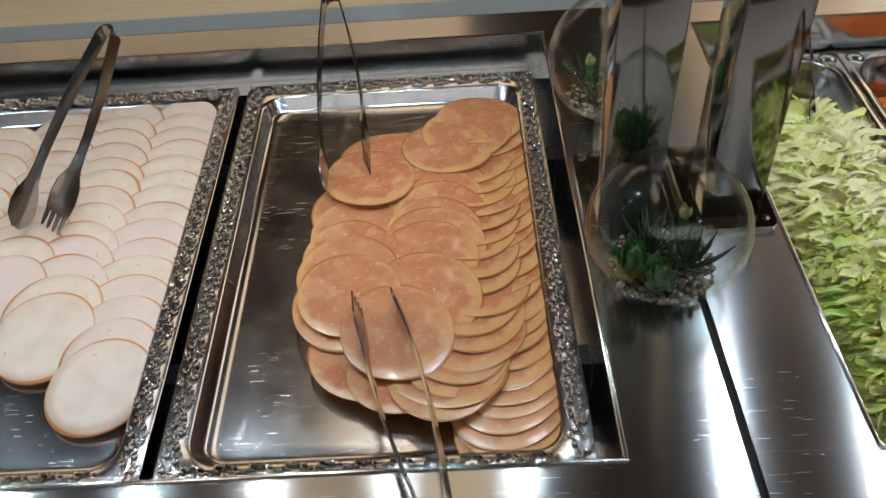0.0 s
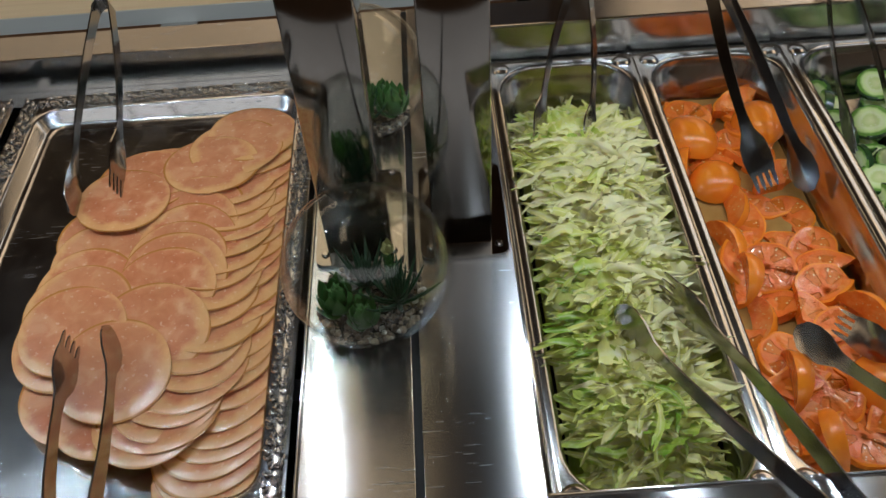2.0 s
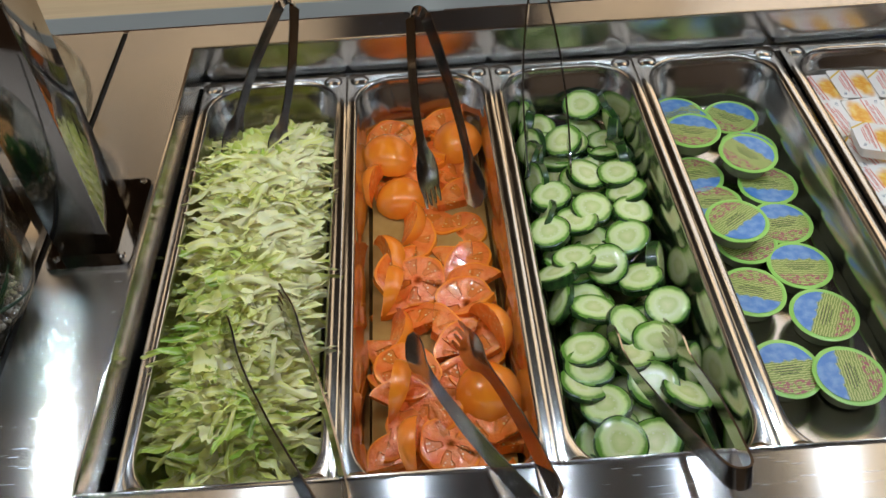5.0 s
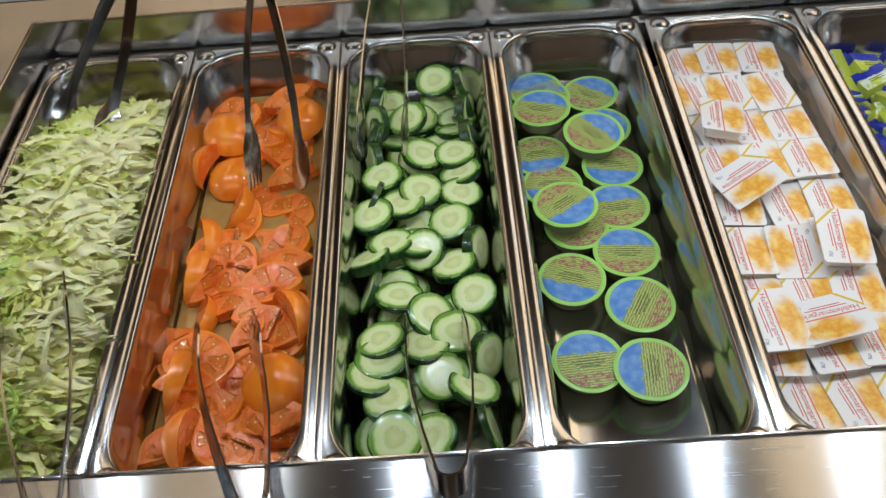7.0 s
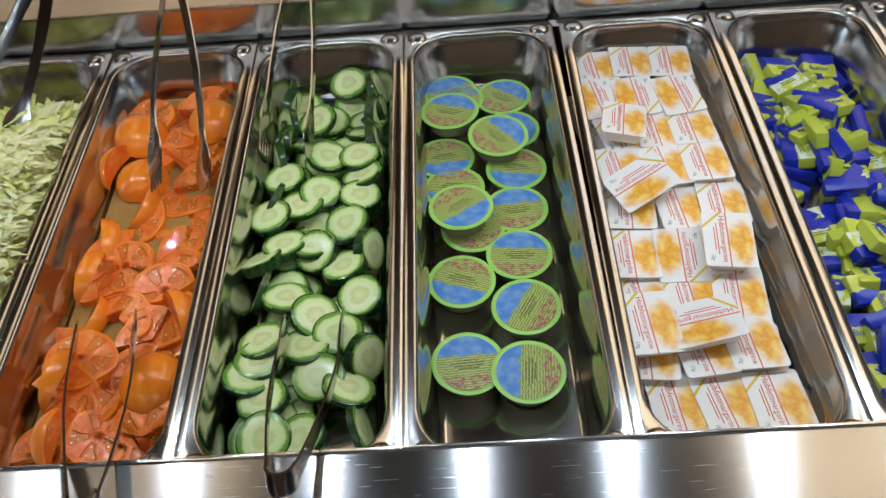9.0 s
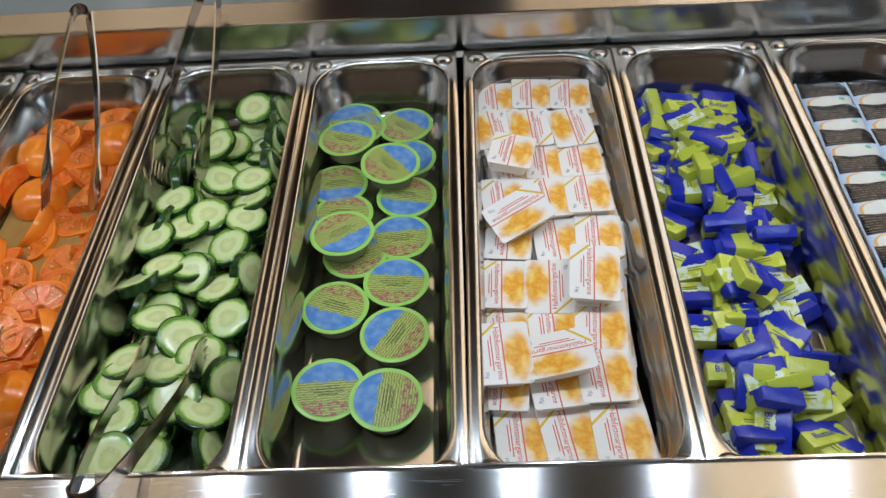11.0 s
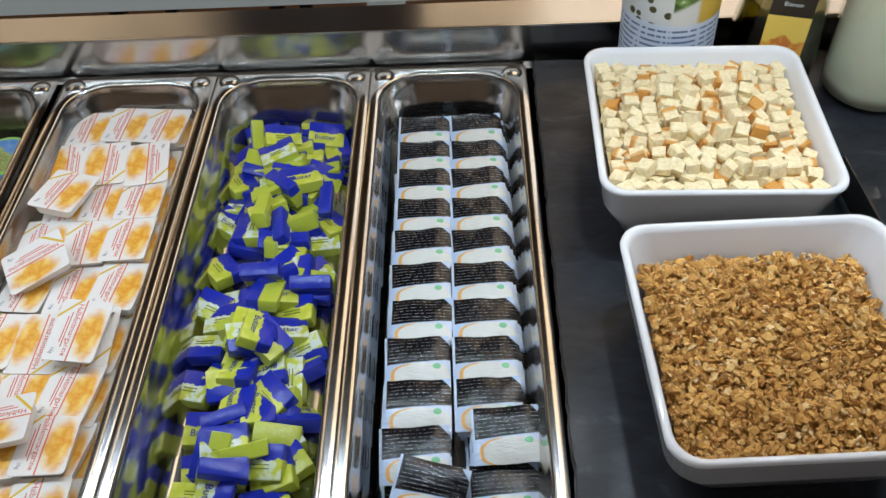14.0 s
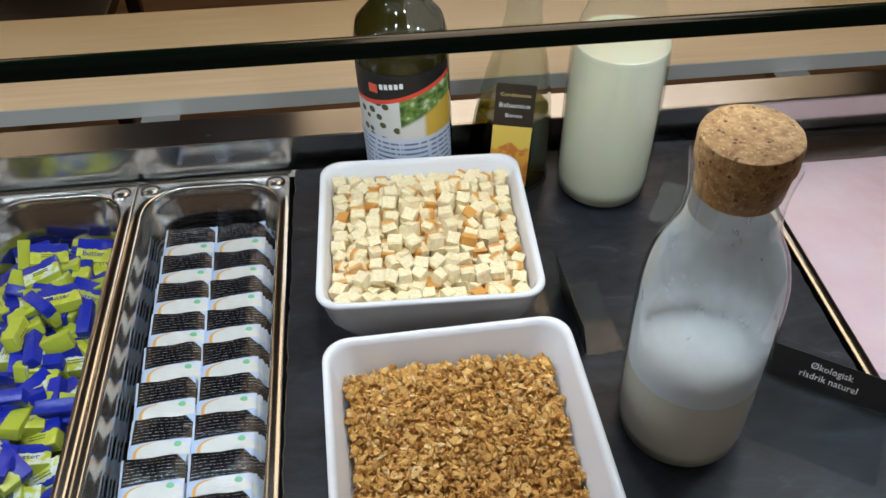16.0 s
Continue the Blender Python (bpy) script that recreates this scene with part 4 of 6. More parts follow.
# tomatoes --------------------------------------------------------------
def tomato_wedge(name, span, r=0.032, hollow=0.0):
    """A wedge of a tomato: rind outside, flesh on both cut faces."""
    bm = bmesh.new()
    na, nb = 8, 10
    outer = [[bm.verts.new((r * math.sin(math.pi * j / nb) * math.cos(span * (i / na - 0.5)), r * 1.02 * -math.cos(math.pi * j / nb), r * 0.95 * math.sin(math.pi * j / nb) * math.sin(span * (i / na - 0.5)))) for j in range(1, nb)] for i in range(na + 1)]
    lo, hi = bm.verts.new((0, -r * 1.0, 0)), bm.verts.new((0, r * 1.0, 0))
    for i in range(na):
        for j in range(nb - 2):
            bm.faces.new((outer[i][j], outer[i + 1][j], outer[i + 1][j + 1], outer[i][j + 1]))
        bm.faces.new((lo, outer[i + 1][0], outer[i][0]))
        bm.faces.new((hi, outer[i][-1], outer[i + 1][-1]))
    core = [bm.verts.new((hollow * r * math.sin(math.pi * j / nb), r * -math.cos(math.pi * j / nb), 0)) for j in range(1, nb)]
    for side in (outer[0], outer[-1]):
        mid = []
        for j, (a, c) in enumerate(zip(side, core)):
            v = bm.verts.new(a.co.lerp(c.co, 0.5) + Vector((0, 0, -0.0022 if side is outer[-1] else 0.0022)) * math.sin(3.0 * j))
            mid.append(v)
        for j in range(nb - 2):
            bm.faces.new((side[j], side[j + 1], mid[j + 1], mid[j])).material_index = 1
            bm.faces.new((mid[j], mid[j + 1], core[j + 1], core[j])).material_index = 1
        bm.faces.new((lo, side[0], mid[0])).material_index = 1
        bm.faces.new((lo, mid[0], core[0])).material_index = 1
        bm.faces.new((hi, mid[-1], side[-1])).material_index = 1
        bm.faces.new((hi, core[-1], mid[-1])).material_index = 1
    return finish(bm, name, [SKIN, FLESH], 45)


def tomato_cut(name, a0, a1, r=0.0305, thick=0.0075, cup=0.0):
    """A slice, or a piece of one, with sunken seed chambers and a skin round the rim."""
    bm = bmesh.new()
    na, ks = 30, (0.0, 0.22, 0.40, 0.60, 0.78, 0.93, 1.0)
    ph = R.uniform(0, 6)
    sheets = []
    for top in (1, -1):
        rows = []
        for i in range(na + 1):
            a = a0 + (a1 - a0) * i / na
            rr = r * (1 + 0.035 * math.sin(4 * a + ph) + 0.02 * math.sin(7 * a))
            row = []
            for k in ks:
                sink = 0.0014 * max(0, math.sin(5 * a + 0.5)) * (1 if 0.3 < k < 0.8 else 0)
                row.append(bm.verts.new((rr * k * math.cos(a), rr * k * math.sin(a), top * (thick / 2 - sink - (0.0010 if k > 0.95 else 0)) + cup * (k * r) ** 2 / r)))
            rows.append(row)
        sheets.append(rows)
        for i in range(na):
            for k in range(len(ks) - 1):
                f = bm.faces.new((rows[i][k], rows[i + 1][k], rows[i + 1][k + 1], rows[i][k + 1]))
                f.material_index = 1 if k < len(ks) - 2 else 0
    up, dn = sheets
    for i in range(na):
        bm.faces.new((up[i][-1], up[i + 1][-1], dn[i + 1][-1], dn[i][-1]))
    for i in (0, na):
        for k in range(len(ks) - 1):
            bm.faces.new((up[i][k], up[i][k + 1], dn[i][k + 1], dn[i][k])).material_index = 1
    bmesh.ops.remove_doubles(bm, verts=bm.verts, dist=0.00002)
    return finish(bm, name, [SKIN, CUT], 50)


TOMATO = {"S": [tomato_cut("tomato_slice", 0, 2 * math.pi, 0.0305)],
          "H": [tomato_cut("tomato_half_slice", 0, math.pi, 0.034, 0.0085, 0.05), tomato_cut("tomato_part_slice", 0.2, 2.7, 0.035, 0.0100, -0.06), tomato_cut("tomato_thick_piece", 0, 2.2, 0.033, 0.013, 0.1)],
          "D": [tomato_wedge("tomato_half", 3.0, 0.031)],
          "W": [tomato_wedge("tomato_wedge_thin", 0.75, 0.032, 0.25)]}
juice_bm = bmesh.new()
loft(juice_bm, [[(CX[1] + a, 0.5485 + b, z) for a, b in rounded(PAN_W - 0.046, PAN_L - 0.052, 0.026, 8)] for z in (FLOOR + 0.0035, FLOOR + 0.0125)], False, True)
tagged(part("tomato_juice", juice_bm, JUICE), "thin orange tomato juice on the pan floor", "juice", kind="stuff")
pile = Pile(CX[1] - 0.058, CX[1] + 0.058, 0.312, 0.785, FLOOR + 0.004)
TOM = [(0.499, 0.345, "H"), (0.564, 0.337, "H"), (0.519, 0.343, "W"), (0.577, 0.359, "H"), (0.543, 0.349, "S"), (0.508, 0.366, "H"), (0.499, 0.398, "W"), (0.578, 0.392, "D"), (0.548, 0.413, "H"), (0.511, 0.422, "S"), (0.553, 0.448, "H"),
       (0.580, 0.455, "W"), (0.499, 0.448, "H"), (0.490, 0.473, "W"), (0.495, 0.509, "W"), (0.566, 0.493, "S"), (0.571, 0.522, "H"), (0.524, 0.525, "S"), (0.489, 0.558, "W"), (0.576, 0.553, "H"), (0.568, 0.598, "S"), (0.526, 0.596, "H"), (0.548, 0.617, "H"), (0.505, 0.614, "W"),
       (0.520, 0.482, "H"), (0.541, 0.470, "H"), (0.553, 0.560, "H"), (0.530, 0.380, "H"), (0.557, 0.672, "H"), (0.566, 0.640, "H"), (0.520, 0.752, "H"), (0.555, 0.748, "H"), (0.574, 0.720, "D"), (0.540, 0.705, "H"), (0.510, 0.646, "D"), (0.498, 0.706, "D"), (0.489, 0.660, "W")]
LOW = [(CX[1] + sx * R.uniform(0.020, 0.040), y0, R.choice("HHHS")) for y0 in np.linspace(0.338, 0.755, 24) for sx in (-1, 1) if not (0.545 < y0 < 0.63 or (0.46 < y0 < 0.50 and sx < 0))]
for x, y, kind in LOW + TOM:
    z = pile.add(x, y, 0.020, {"S": 0.006, "H": 0.007, "D": 0.016, "W": 0.010}[kind], 60)
    z = min(z, FLOOR + 0.021)
    sc = R.uniform(0.84, 1.0)
    if kind == "D":
        m = pose(x, y, z + 0.004, R.uniform(-12, 4), -90 + R.uniform(-12, 12), R.uniform(-40, 40)) @ Matrix.Diagonal((sc * 0.9, sc, sc, 1))
    elif kind == "W":
        m = pose(x, y, z + 0.008, 0, 0, R.gauss(10, 30)) @ pose(0, 0, 0, 0, R.choice((-62, -40, -120)) + R.uniform(-15, 15), 0) @ Matrix.Diagonal((sc, sc, sc * 0.8, 1))
    else:
        turn = R.uniform(0, 360)
        m = pose(x, y, z + 0.006, R.gauss(4, 9), R.gauss(0, 9), 0) @ pose(0, 0, 0, 0, 0, turn) @ (pose(0, -0.012, 0) if kind == "H" else pose(0, 0, 0)) @ Matrix.Diagonal((sc, sc, sc, 1))
    ob = new("tomato_piece", R.choice(TOMATO[kind]))
    ob.matrix_basis = m
    tagged(ob, {"S": "wet orange-red tomato slice with seed chambers", "H": "wet cut piece of orange-red tomato slice", "D": "glossy orange tomato half lying skin up", "W": "thin orange-red tomato wedge showing its skin"}[kind], "tomato", "tomato pieces in the pan")

# cucumbers -------------------------------------------------------------
def cucumber_mesh(name, r, thick):
    bm = bmesh.new()
    seg = 28
    ph = R.uniform(0, 6)
    def ring(k, z):
        return [(r * k * (1 + 0.025 * math.sin(3 * a + ph)) * math.cos(a), r * k * (1 + 0.025 * math.sin(3 * a + ph)) * math.sin(a), z) for a in (2 * math.pi * i / seg for i in range(seg))]
    loft(bm, [ring(k, z) for k, z in ((0.5, -thick / 2), (0.935, -thick / 2), (1, -thick / 2 + 0.0008), (1, thick / 2 - 0.0008), (0.935, thick / 2), (0.5, thick / 2))], True, True)
    me = finish(bm, name, [CUCUMBER, PEEL], 35)
    for p in me.polygons:
        if Vector((p.center[0], p.center[1])).length > r * 0.945:
            p.material_index = 1
    return me


CUKES = [cucumber_mesh("cucumber_slice", 0.0208, 0.0080), cucumber_mesh("cucumber_slice_thick", 0.0200, 0.0105), cucumber_mesh("cucumber_slice_thin", 0.0215, 0.0060)]


def cucumber(x, y, z, m, kind):
    ob = new("cucumber_slice", CUKES[kind])
    ob.matrix_basis = pose(x, y, z) @ m
    tagged(ob, "round fresh cucumber slice with dark green peel", "cucumber", "cucumber slices in the pan")


CUC = [(0.717, 0.767), (0.687, 0.706), (0.702, 0.65), (0.734, 0.647), (0.738, 0.62), (0.662, 0.62), (0.699, 0.598), (0.681, 0.583), (0.737, 0.589), (0.653, 0.569), (0.726, 0.556), (0.696, 0.532), (0.671, 0.532), (0.652, 0.513),
       (0.727, 0.502), (0.678, 0.471), (0.743, 0.467), (0.705, 0.449), (0.663, 0.427), (0.699, 0.418), (0.663, 0.408), (0.656, 0.392), (0.712, 0.388), (0.67, 0.37), (0.725, 0.43), (0.702, 0.334), (0.675, 0.336), (0.737, 0.376), (0.700, 0.522)]
pile = Pile(CX[2] - 0.060, CX[2] + 0.060, 0.315, 0.785, FLOOR)
for i in range(52):
    x, y = CX[2] + R.uniform(-0.038, 0.038), R.uniform(0.340, 0.765)
    z = min(pile.add(x, y, 0.0140, 0.0050, 40), FLOOR + 0.007)
    cucumber(x, y, z + 0.011, pose(0, 0, 0, R.choice((-1, 1)) * R.uniform(6, 18), R.uniform(-12, 12), R.uniform(-40, 40)), R.randrange(3))
for sx in (-1, 1):
    for i in range(20):
        y = 0.35 + 0.41 * (i + R.uniform(-0.4, 0.4)) / 19
        x = CX[2] + sx * R.uniform(0.0460, 0.0485)
        if any(abs(x - cx) < 0.025 and abs(y - cy) < 0.020 for cx, cy in CUC):
            continue
        cucumber(x, y, FLOOR + R.uniform(0.0215, 0.026), pose(0, 0, 0, R.uniform(-12, 12), sx * R.uniform(62, 84), R.uniform(-22, 22)), R.randrange(3))
for x, y in reversed(CUC):
    z = max(FLOOR + 0.026, pile.add(x, y, 0.015, 0.0085, 70))
    cucumber(x, y, z + 0.0060, pose(0, 0, 0, R.gauss(8, 12), R.gauss(0, 12), R.uniform(0, 360)), R.randrange(3))

# dressing cups ---------------------------------------------------------
cup0 = thing("dressing_cup", "small sealed dressing cup with green edged printed foil lid", "portion cup", None, "dressing cups in the pan")
bm = bmesh.new()
lathe(bm, [(0.0225, 0), (0.0235, 0.001), (0.0280, 0.0175), (0.0285, 0.0185)], 40)
part("cup", bm, CUPSIDE, cup0)
bm = bmesh.new()
seg = 64
def lid_ring(r, z):
    return [(r * (1 + 0.012 * max(0, math.sin(2.0 * a + 0.5)) ** 16) * math.cos(a), r * (1 + 0.012 * max(0, math.sin(2.0 * a + 0.5)) ** 16) * math.sin(a), z + 0.00015 * math.sin(9 * a)) for a in (2 * math.pi * i / seg for i in range(seg))]
loft(bm, [lid_ring(0.0300, 0.0186), (lid_ring(0.0318, 0.0186)), lid_ring(0.0318, 0.0194), lid_ring(0.0293, 0.0198), lid_ring(0.0280, 0.0194)], True, True)
part("foil_lid", bm, CUP, cup0, "green foil lid edge")
bm = bmesh.new()
lathe(bm, [(0.0276, 0.0195), (0.0276, 0.0199)], 40)
part("printed_label", bm, LID, cup0, "blue and olive printed label")
for i, (wd, yy) in enumerate(((0.020, 0.0022), (0.030, -0.0005), (0.026, -0.0032), (0.018, -0.0060))):
    part("text_bar", boxed(-wd / 2, wd / 2, yy - 0.0004, yy + 0.0004, 0.0199, 0.01996), LID_INK, cup0, smooth=0)
CUPS = [(0.826, 0.758, 0, 20), (0.884, 0.745, 1, -40), (0.826, 0.702, 1, -20), (0.887, 0.690, 0, -70), (0.872, 0.660, 1, -50), (0.818, 0.652, 0, 185), (0.888, 0.630, 0, 170), (0.826, 0.608, 0, 175), (0.832, 0.562, 1, 215), (0.884, 0.575, 0, 5),
        (0.882, 0.518, 0, -5), (0.829, 0.490, 0, 160), (0.883, 0.458, 0, 60), (0.830, 0.404, 1, 5), (0.879, 0.391, 0, 85), (0.842, 0.553, 0, 20), (0.832, 0.745, 0, 0)]
pile = Pile(CX[3] - 0.064, CX[3] + 0.064, 0.31, 0.79, FLOOR)
for i, (x, y, up, rot) in enumerate(sorted(CUPS, key=lambda c: c[2])):
    z = pile.add(x, y, 0.022, 0.020, 97) if up else FLOOR
    if not up:
        pile.add(x, y, 0.031, 0.020)
        z = FLOOR + (0.002 if abs(y - 0.391) < 0.01 else 0)
    m = pose(x, y, min(z, FLOOR + 0.0200) + 0.0002, R.uniform(-2, 2) if up else 0, R.uniform(-3, 3) if up else 0, rot)
    if i == 0:
        cup0.matrix_basis = m @ Matrix.Scale(0.94, 4)
    else:
        copy_thing(cup0, m)

# margarine portions ----------------------------------------------------
marg0 = thing("margarine_portion", "white plastic margarine portion with orange printed foil lid", "margarine portion", None, "margarine portions in the pan")
bm = bmesh.new()
loft(bm, [[(a, b, h) for a, b in rounded(w, l, 0.004, 4)] for w, l, h in ((0.0300, 0.0430, 0.0), (0.0335, 0.0465, 0.0095), (0.0385, 0.0515, 0.0100), (0.0388, 0.0518, 0.0106))], True, True)
part("tub", bm, MARG, marg0)
bm = bmesh.new()
loft(bm, [[(a, b, h) for a, b in rounded(w, l, 0.003, 4)] for w, l, h in ((0.0390, 0.0520, 0.0107), (0.0390, 0.0520, 0.0111), (0.0384, 0.0514, 0.0113))], True, True)
part("foil_lid", bm, MARGLID, marg0, "shiny printed foil lid")
letters("lettering", "Halbfettmargarine", 0.0061, RED_INK, marg0, pose(-0.0042, 0, 0.0114, 0, 0, -90))
letters("lettering", "10g", 0.0040, GREY_INK, marg0, pose(-0.0135, -0.018, 0.0114, 0, 0, -90))
for bxm, ln in ((-0.0085, 0.030), (-0.0105, 0.022)):
    part("text_bar", boxed(bxm - 0.0004, bxm + 0.0004, -ln / 2, ln / 2, 0.0113, 0.01136), RED_INK, marg0, smooth=0)
ROWS_M = [(0.760, (0.982, 1.019, 1.060), 0), (0.700, (0.974, 1.014, 1.056), 6), (0.652, (0.990, 1.026, 1.060), 3), (0.598, (0.982, 1.024, 1.061), 2), (0.545, (0.984, 1.027, 1.064), -3), (0.489, (0.975, 1.015, 1.055), -4), (0.441, (0.976, 1.016, 1.053), -3),
          (0.392, (0.971, 1.012, 1.050), 0), (0.341, (0.984, 1.019, 1.056), 4)]
first = True
def margarine(m):
    global first
    m = m @ Matrix.Scale(1.04, 4)
    if first:
        marg0.matrix_basis = m
        first = False
    else:
        copy_thing(marg0, m)
for j, (y, xs, ang) in enumerate(reversed(ROWS_M)):
    for layer in range(3):
        for k, x in enumerate(xs):
            sh = (2 - layer) * 0.004 * (1 if k == 2 else -0.4)
            margarine(pose(x + 0.001 + sh, y - 0.001 * layer + R.uniform(-0.003, 0.003), FLOOR + 0.0035 + 0.0124 * layer + 0.0028 * (j % 2) + 0.0012 * k, -4 + R.uniform(-2, 2), R.uniform(-2, 2), R.gauss(ang, 3.5) + (180 if (j in (3, 4, 7) and R.random() < 0.3) else 0)))
for x, y, a, tx, ty in ((0.996, 0.563, -62, 14, 8), (0.992, 0.646, -12, -8, 6), (1.016, 0.402, -84, 8, -4), (1.053, 0.486, -6, 6, 2), (0.973, 0.405, 4, 4, 3)):
    margarine(pose(x, y, FLOOR + 0.0470, tx, ty, a))

# butter portions -------------------------------------------------------
def butter_pack(label):
    t = thing("butter_portion", label, "butter portion", None, "butter portions in the pan")
    bm = boxed(-0.0185, 0.0185, -0.0138, 0.0138, 0, 0.0125, bevel=0.0014)
    for f in bm.faces:
        f.material_index = 0 if f.normal.z > 0.5 else 1
    for v in bm.verts:
        v.co += Vector((noise.noise(v.co * 130), noise.noise(v.co * 110 + Vector((5, 0, 0))), noise.noise(v.co * 120 + Vector((0, 7, 0))))) * 0.0012
    part("wrapper", bm, [BUTTER, BUTTERSIDE], t)
    return t


butter_a = butter_pack("butter portion in crumpled yellow-green and blue wrapper")
letters("lettering", "Butter", 0.0085, BLUE_INK, butter_a, pose(-0.001, -0.004, 0.0131, 0, 0, 0))
butter_b = butter_pack("butter portion lying wrapper seam up, yellow-green and blue")
for yy in (-0.0020, -0.0048):
    part("text_bar", boxed(-0.008, 0.008, yy - 0.00035, yy + 0.00035, 0.0117, 0.0131), OLIVE_INK, butter_b, smooth=0)
pile = Pile(CX[5] - 0.062, CX[5] + 0.062, 0.315, 0.785, FLOOR)
used = set()
def butter(m):
    t = butter_a if R.random() < 0.4 else butter_b
    if t in used:
        copy_thing(t, m)
    else:
        t.matrix_basis = m
        used.add(t)
spots = [(CX[5] + R.uniform(-0.040, 0.040), R.uniform(0.335, 0.765), 1) for _ in range(92)]
spots += [(1.156, 0.77, 2), (1.212, 0.775, 2), (1.232, 0.755, 2), (1.143, 0.735, 2), (1.18, 0.728, 2), (1.222, 0.711, 2), (1.207, 0.68, 2), (1.142, 0.698, 2), (1.141, 0.645, 2), (1.178, 0.651, 2), (1.236, 0.639, 2), (1.187, 0.618, 2), (1.141, 0.585, 2), (1.216, 0.573, 2),
          (1.177, 0.508, 2), (1.142, 0.544, 2), (1.142, 0.497, 2), (1.209, 0.507, 2), (1.201, 0.469, 2), (1.198, 0.433, 2), (1.142, 0.459, 2), (1.158, 0.421, 2), (1.17, 0.458, 2), (1.225, 0.426, 2), (1.178, 0.4, 2), (1.21, 0.389, 2), (1.16, 0.355, 2), (1.212, 0.353, 2)]
for x, y, top in spots:
    z = min(pile.add(x, y, 0.0135, 0.0080, 45), FLOOR + 0.029)
    stand = top == 1 and R.random() < 0.25
    m = pose(x, y, z + (0.013 if stand else 0.0005), R.gauss(0, 12), R.gauss(0, 12), R.choice((0, 0, 90, 180, -90, 25, -35)) + R.gauss(0, 12))
    if stand:
        m = m @ pose(0, 0, 0, R.choice((90, -90)), 0, 0)
    elif top == 1 and R.random() < 0.3:
        m = m @ pose(0, 0, 0.0105, 180, 0, 0)
    butter(m)

# sauce sachets ---------------------------------------------------------
def sachet_mesh(name):
    bm = bmesh.new()
    nx, ny = 14, 16
    w, l = 0.0525, 0.0445
    ph = R.uniform(0, 6)
    layers = []
    for side in (1, -1):
        g = []
        for i in range(nx + 1):
            row = []
            for j in range(ny + 1):
                a, b = i / nx * 2 - 1, j / ny * 2 - 1
                puff = max(0, (1 - abs(a) ** 3) * (1 - abs(b) ** 3)) ** 0.8 * 0.0030
                wav = 0.0009 * math.sin(5 * a + ph) * abs(b) ** 2 + 0.0006 * noise.noise(Vector((a * 5, b * 5, ph)))
                row.append(bm.verts.new((a * w / 2, b * l / 2, side * (puff + 0.00025) + wav)))
            g.append(row)
        layers.append(g)
    for g in layers:
        for i in range(nx):
            for j in range(ny):
                bm.faces.new((g[i][j], g[i + 1][j], g[i + 1][j + 1], g[i][j + 1]))
    a, b = layers
    edge = [(i, 0) for i in range(nx)] + [(nx, j) for j in range(ny)] + [(i, ny) for i in range(nx, 0, -1)] + [(0, j) for j in range(ny, 0, -1)]
    for (i, j), (k, m_) in zip(edge, edge[1:] + edge[:1]):
        bm.faces.new((a[i][j], a[k][m_], b[k][m_], b[i][j]))
    return finish(bm, name, SACHET, 60)


SACHETS = [sachet_mesh("sachet_%s" % c) for c in "abc"]
def sachet(x, y, z, rx, ry, rz):
    ob = new("sauce_sachet", R.choice(SACHETS))
    ob.matrix_basis = pose(x, y, z, rx, ry, rz)
    tagged(ob, "black and silver foil sauce sachet in a neat overlapping row", "sachet", "sauce sachets in the pan")
for j in range(10):
    y = 0.744 - 0.0402 * j
    for k, x in enumerate((1.3285 - 0.0004 * j, 1.3802)):
        if j == 9 and k == 1:
            continue
        for d in range(5):
            sachet(x + R.uniform(-0.001, 0.001) + 0.0016 * d * (1 if k else -0.3), y + 0.0012 * d + R.uniform(-0.001, 0.001), FLOOR + 0.0330 - 0.0058 * d + R.uniform(-0.0003, 0.0003), 5.5 + R.uniform(-0.6, 0.6), R.uniform(-1.5, 1.5), R.uniform(-2, 2) + (2.0 if k else 0.5))
for x, y, z, a, b, c in ((1.328, 0.352, 0.006, 2, 0, 0), (1.387, 0.356, 0.006, 2, 0, 3), (1.388, 0.386, 0.014, 3, 1, 2), (1.387, 0.355, 0.016, 2, 2, -2), (1.326, 0.352, 0.017, 2, 2, 4), (1.391, 0.388, 0.025, 5, 1, -2), (1.389, 0.353, 0.026, 4, 2, 3), (1.393, 0.394, 0.037, 8, -3, 2), (1.335, 0.349, 0.038, 12, 4, -14)):
    sachet(x, y, FLOOR + z, a, b, c)

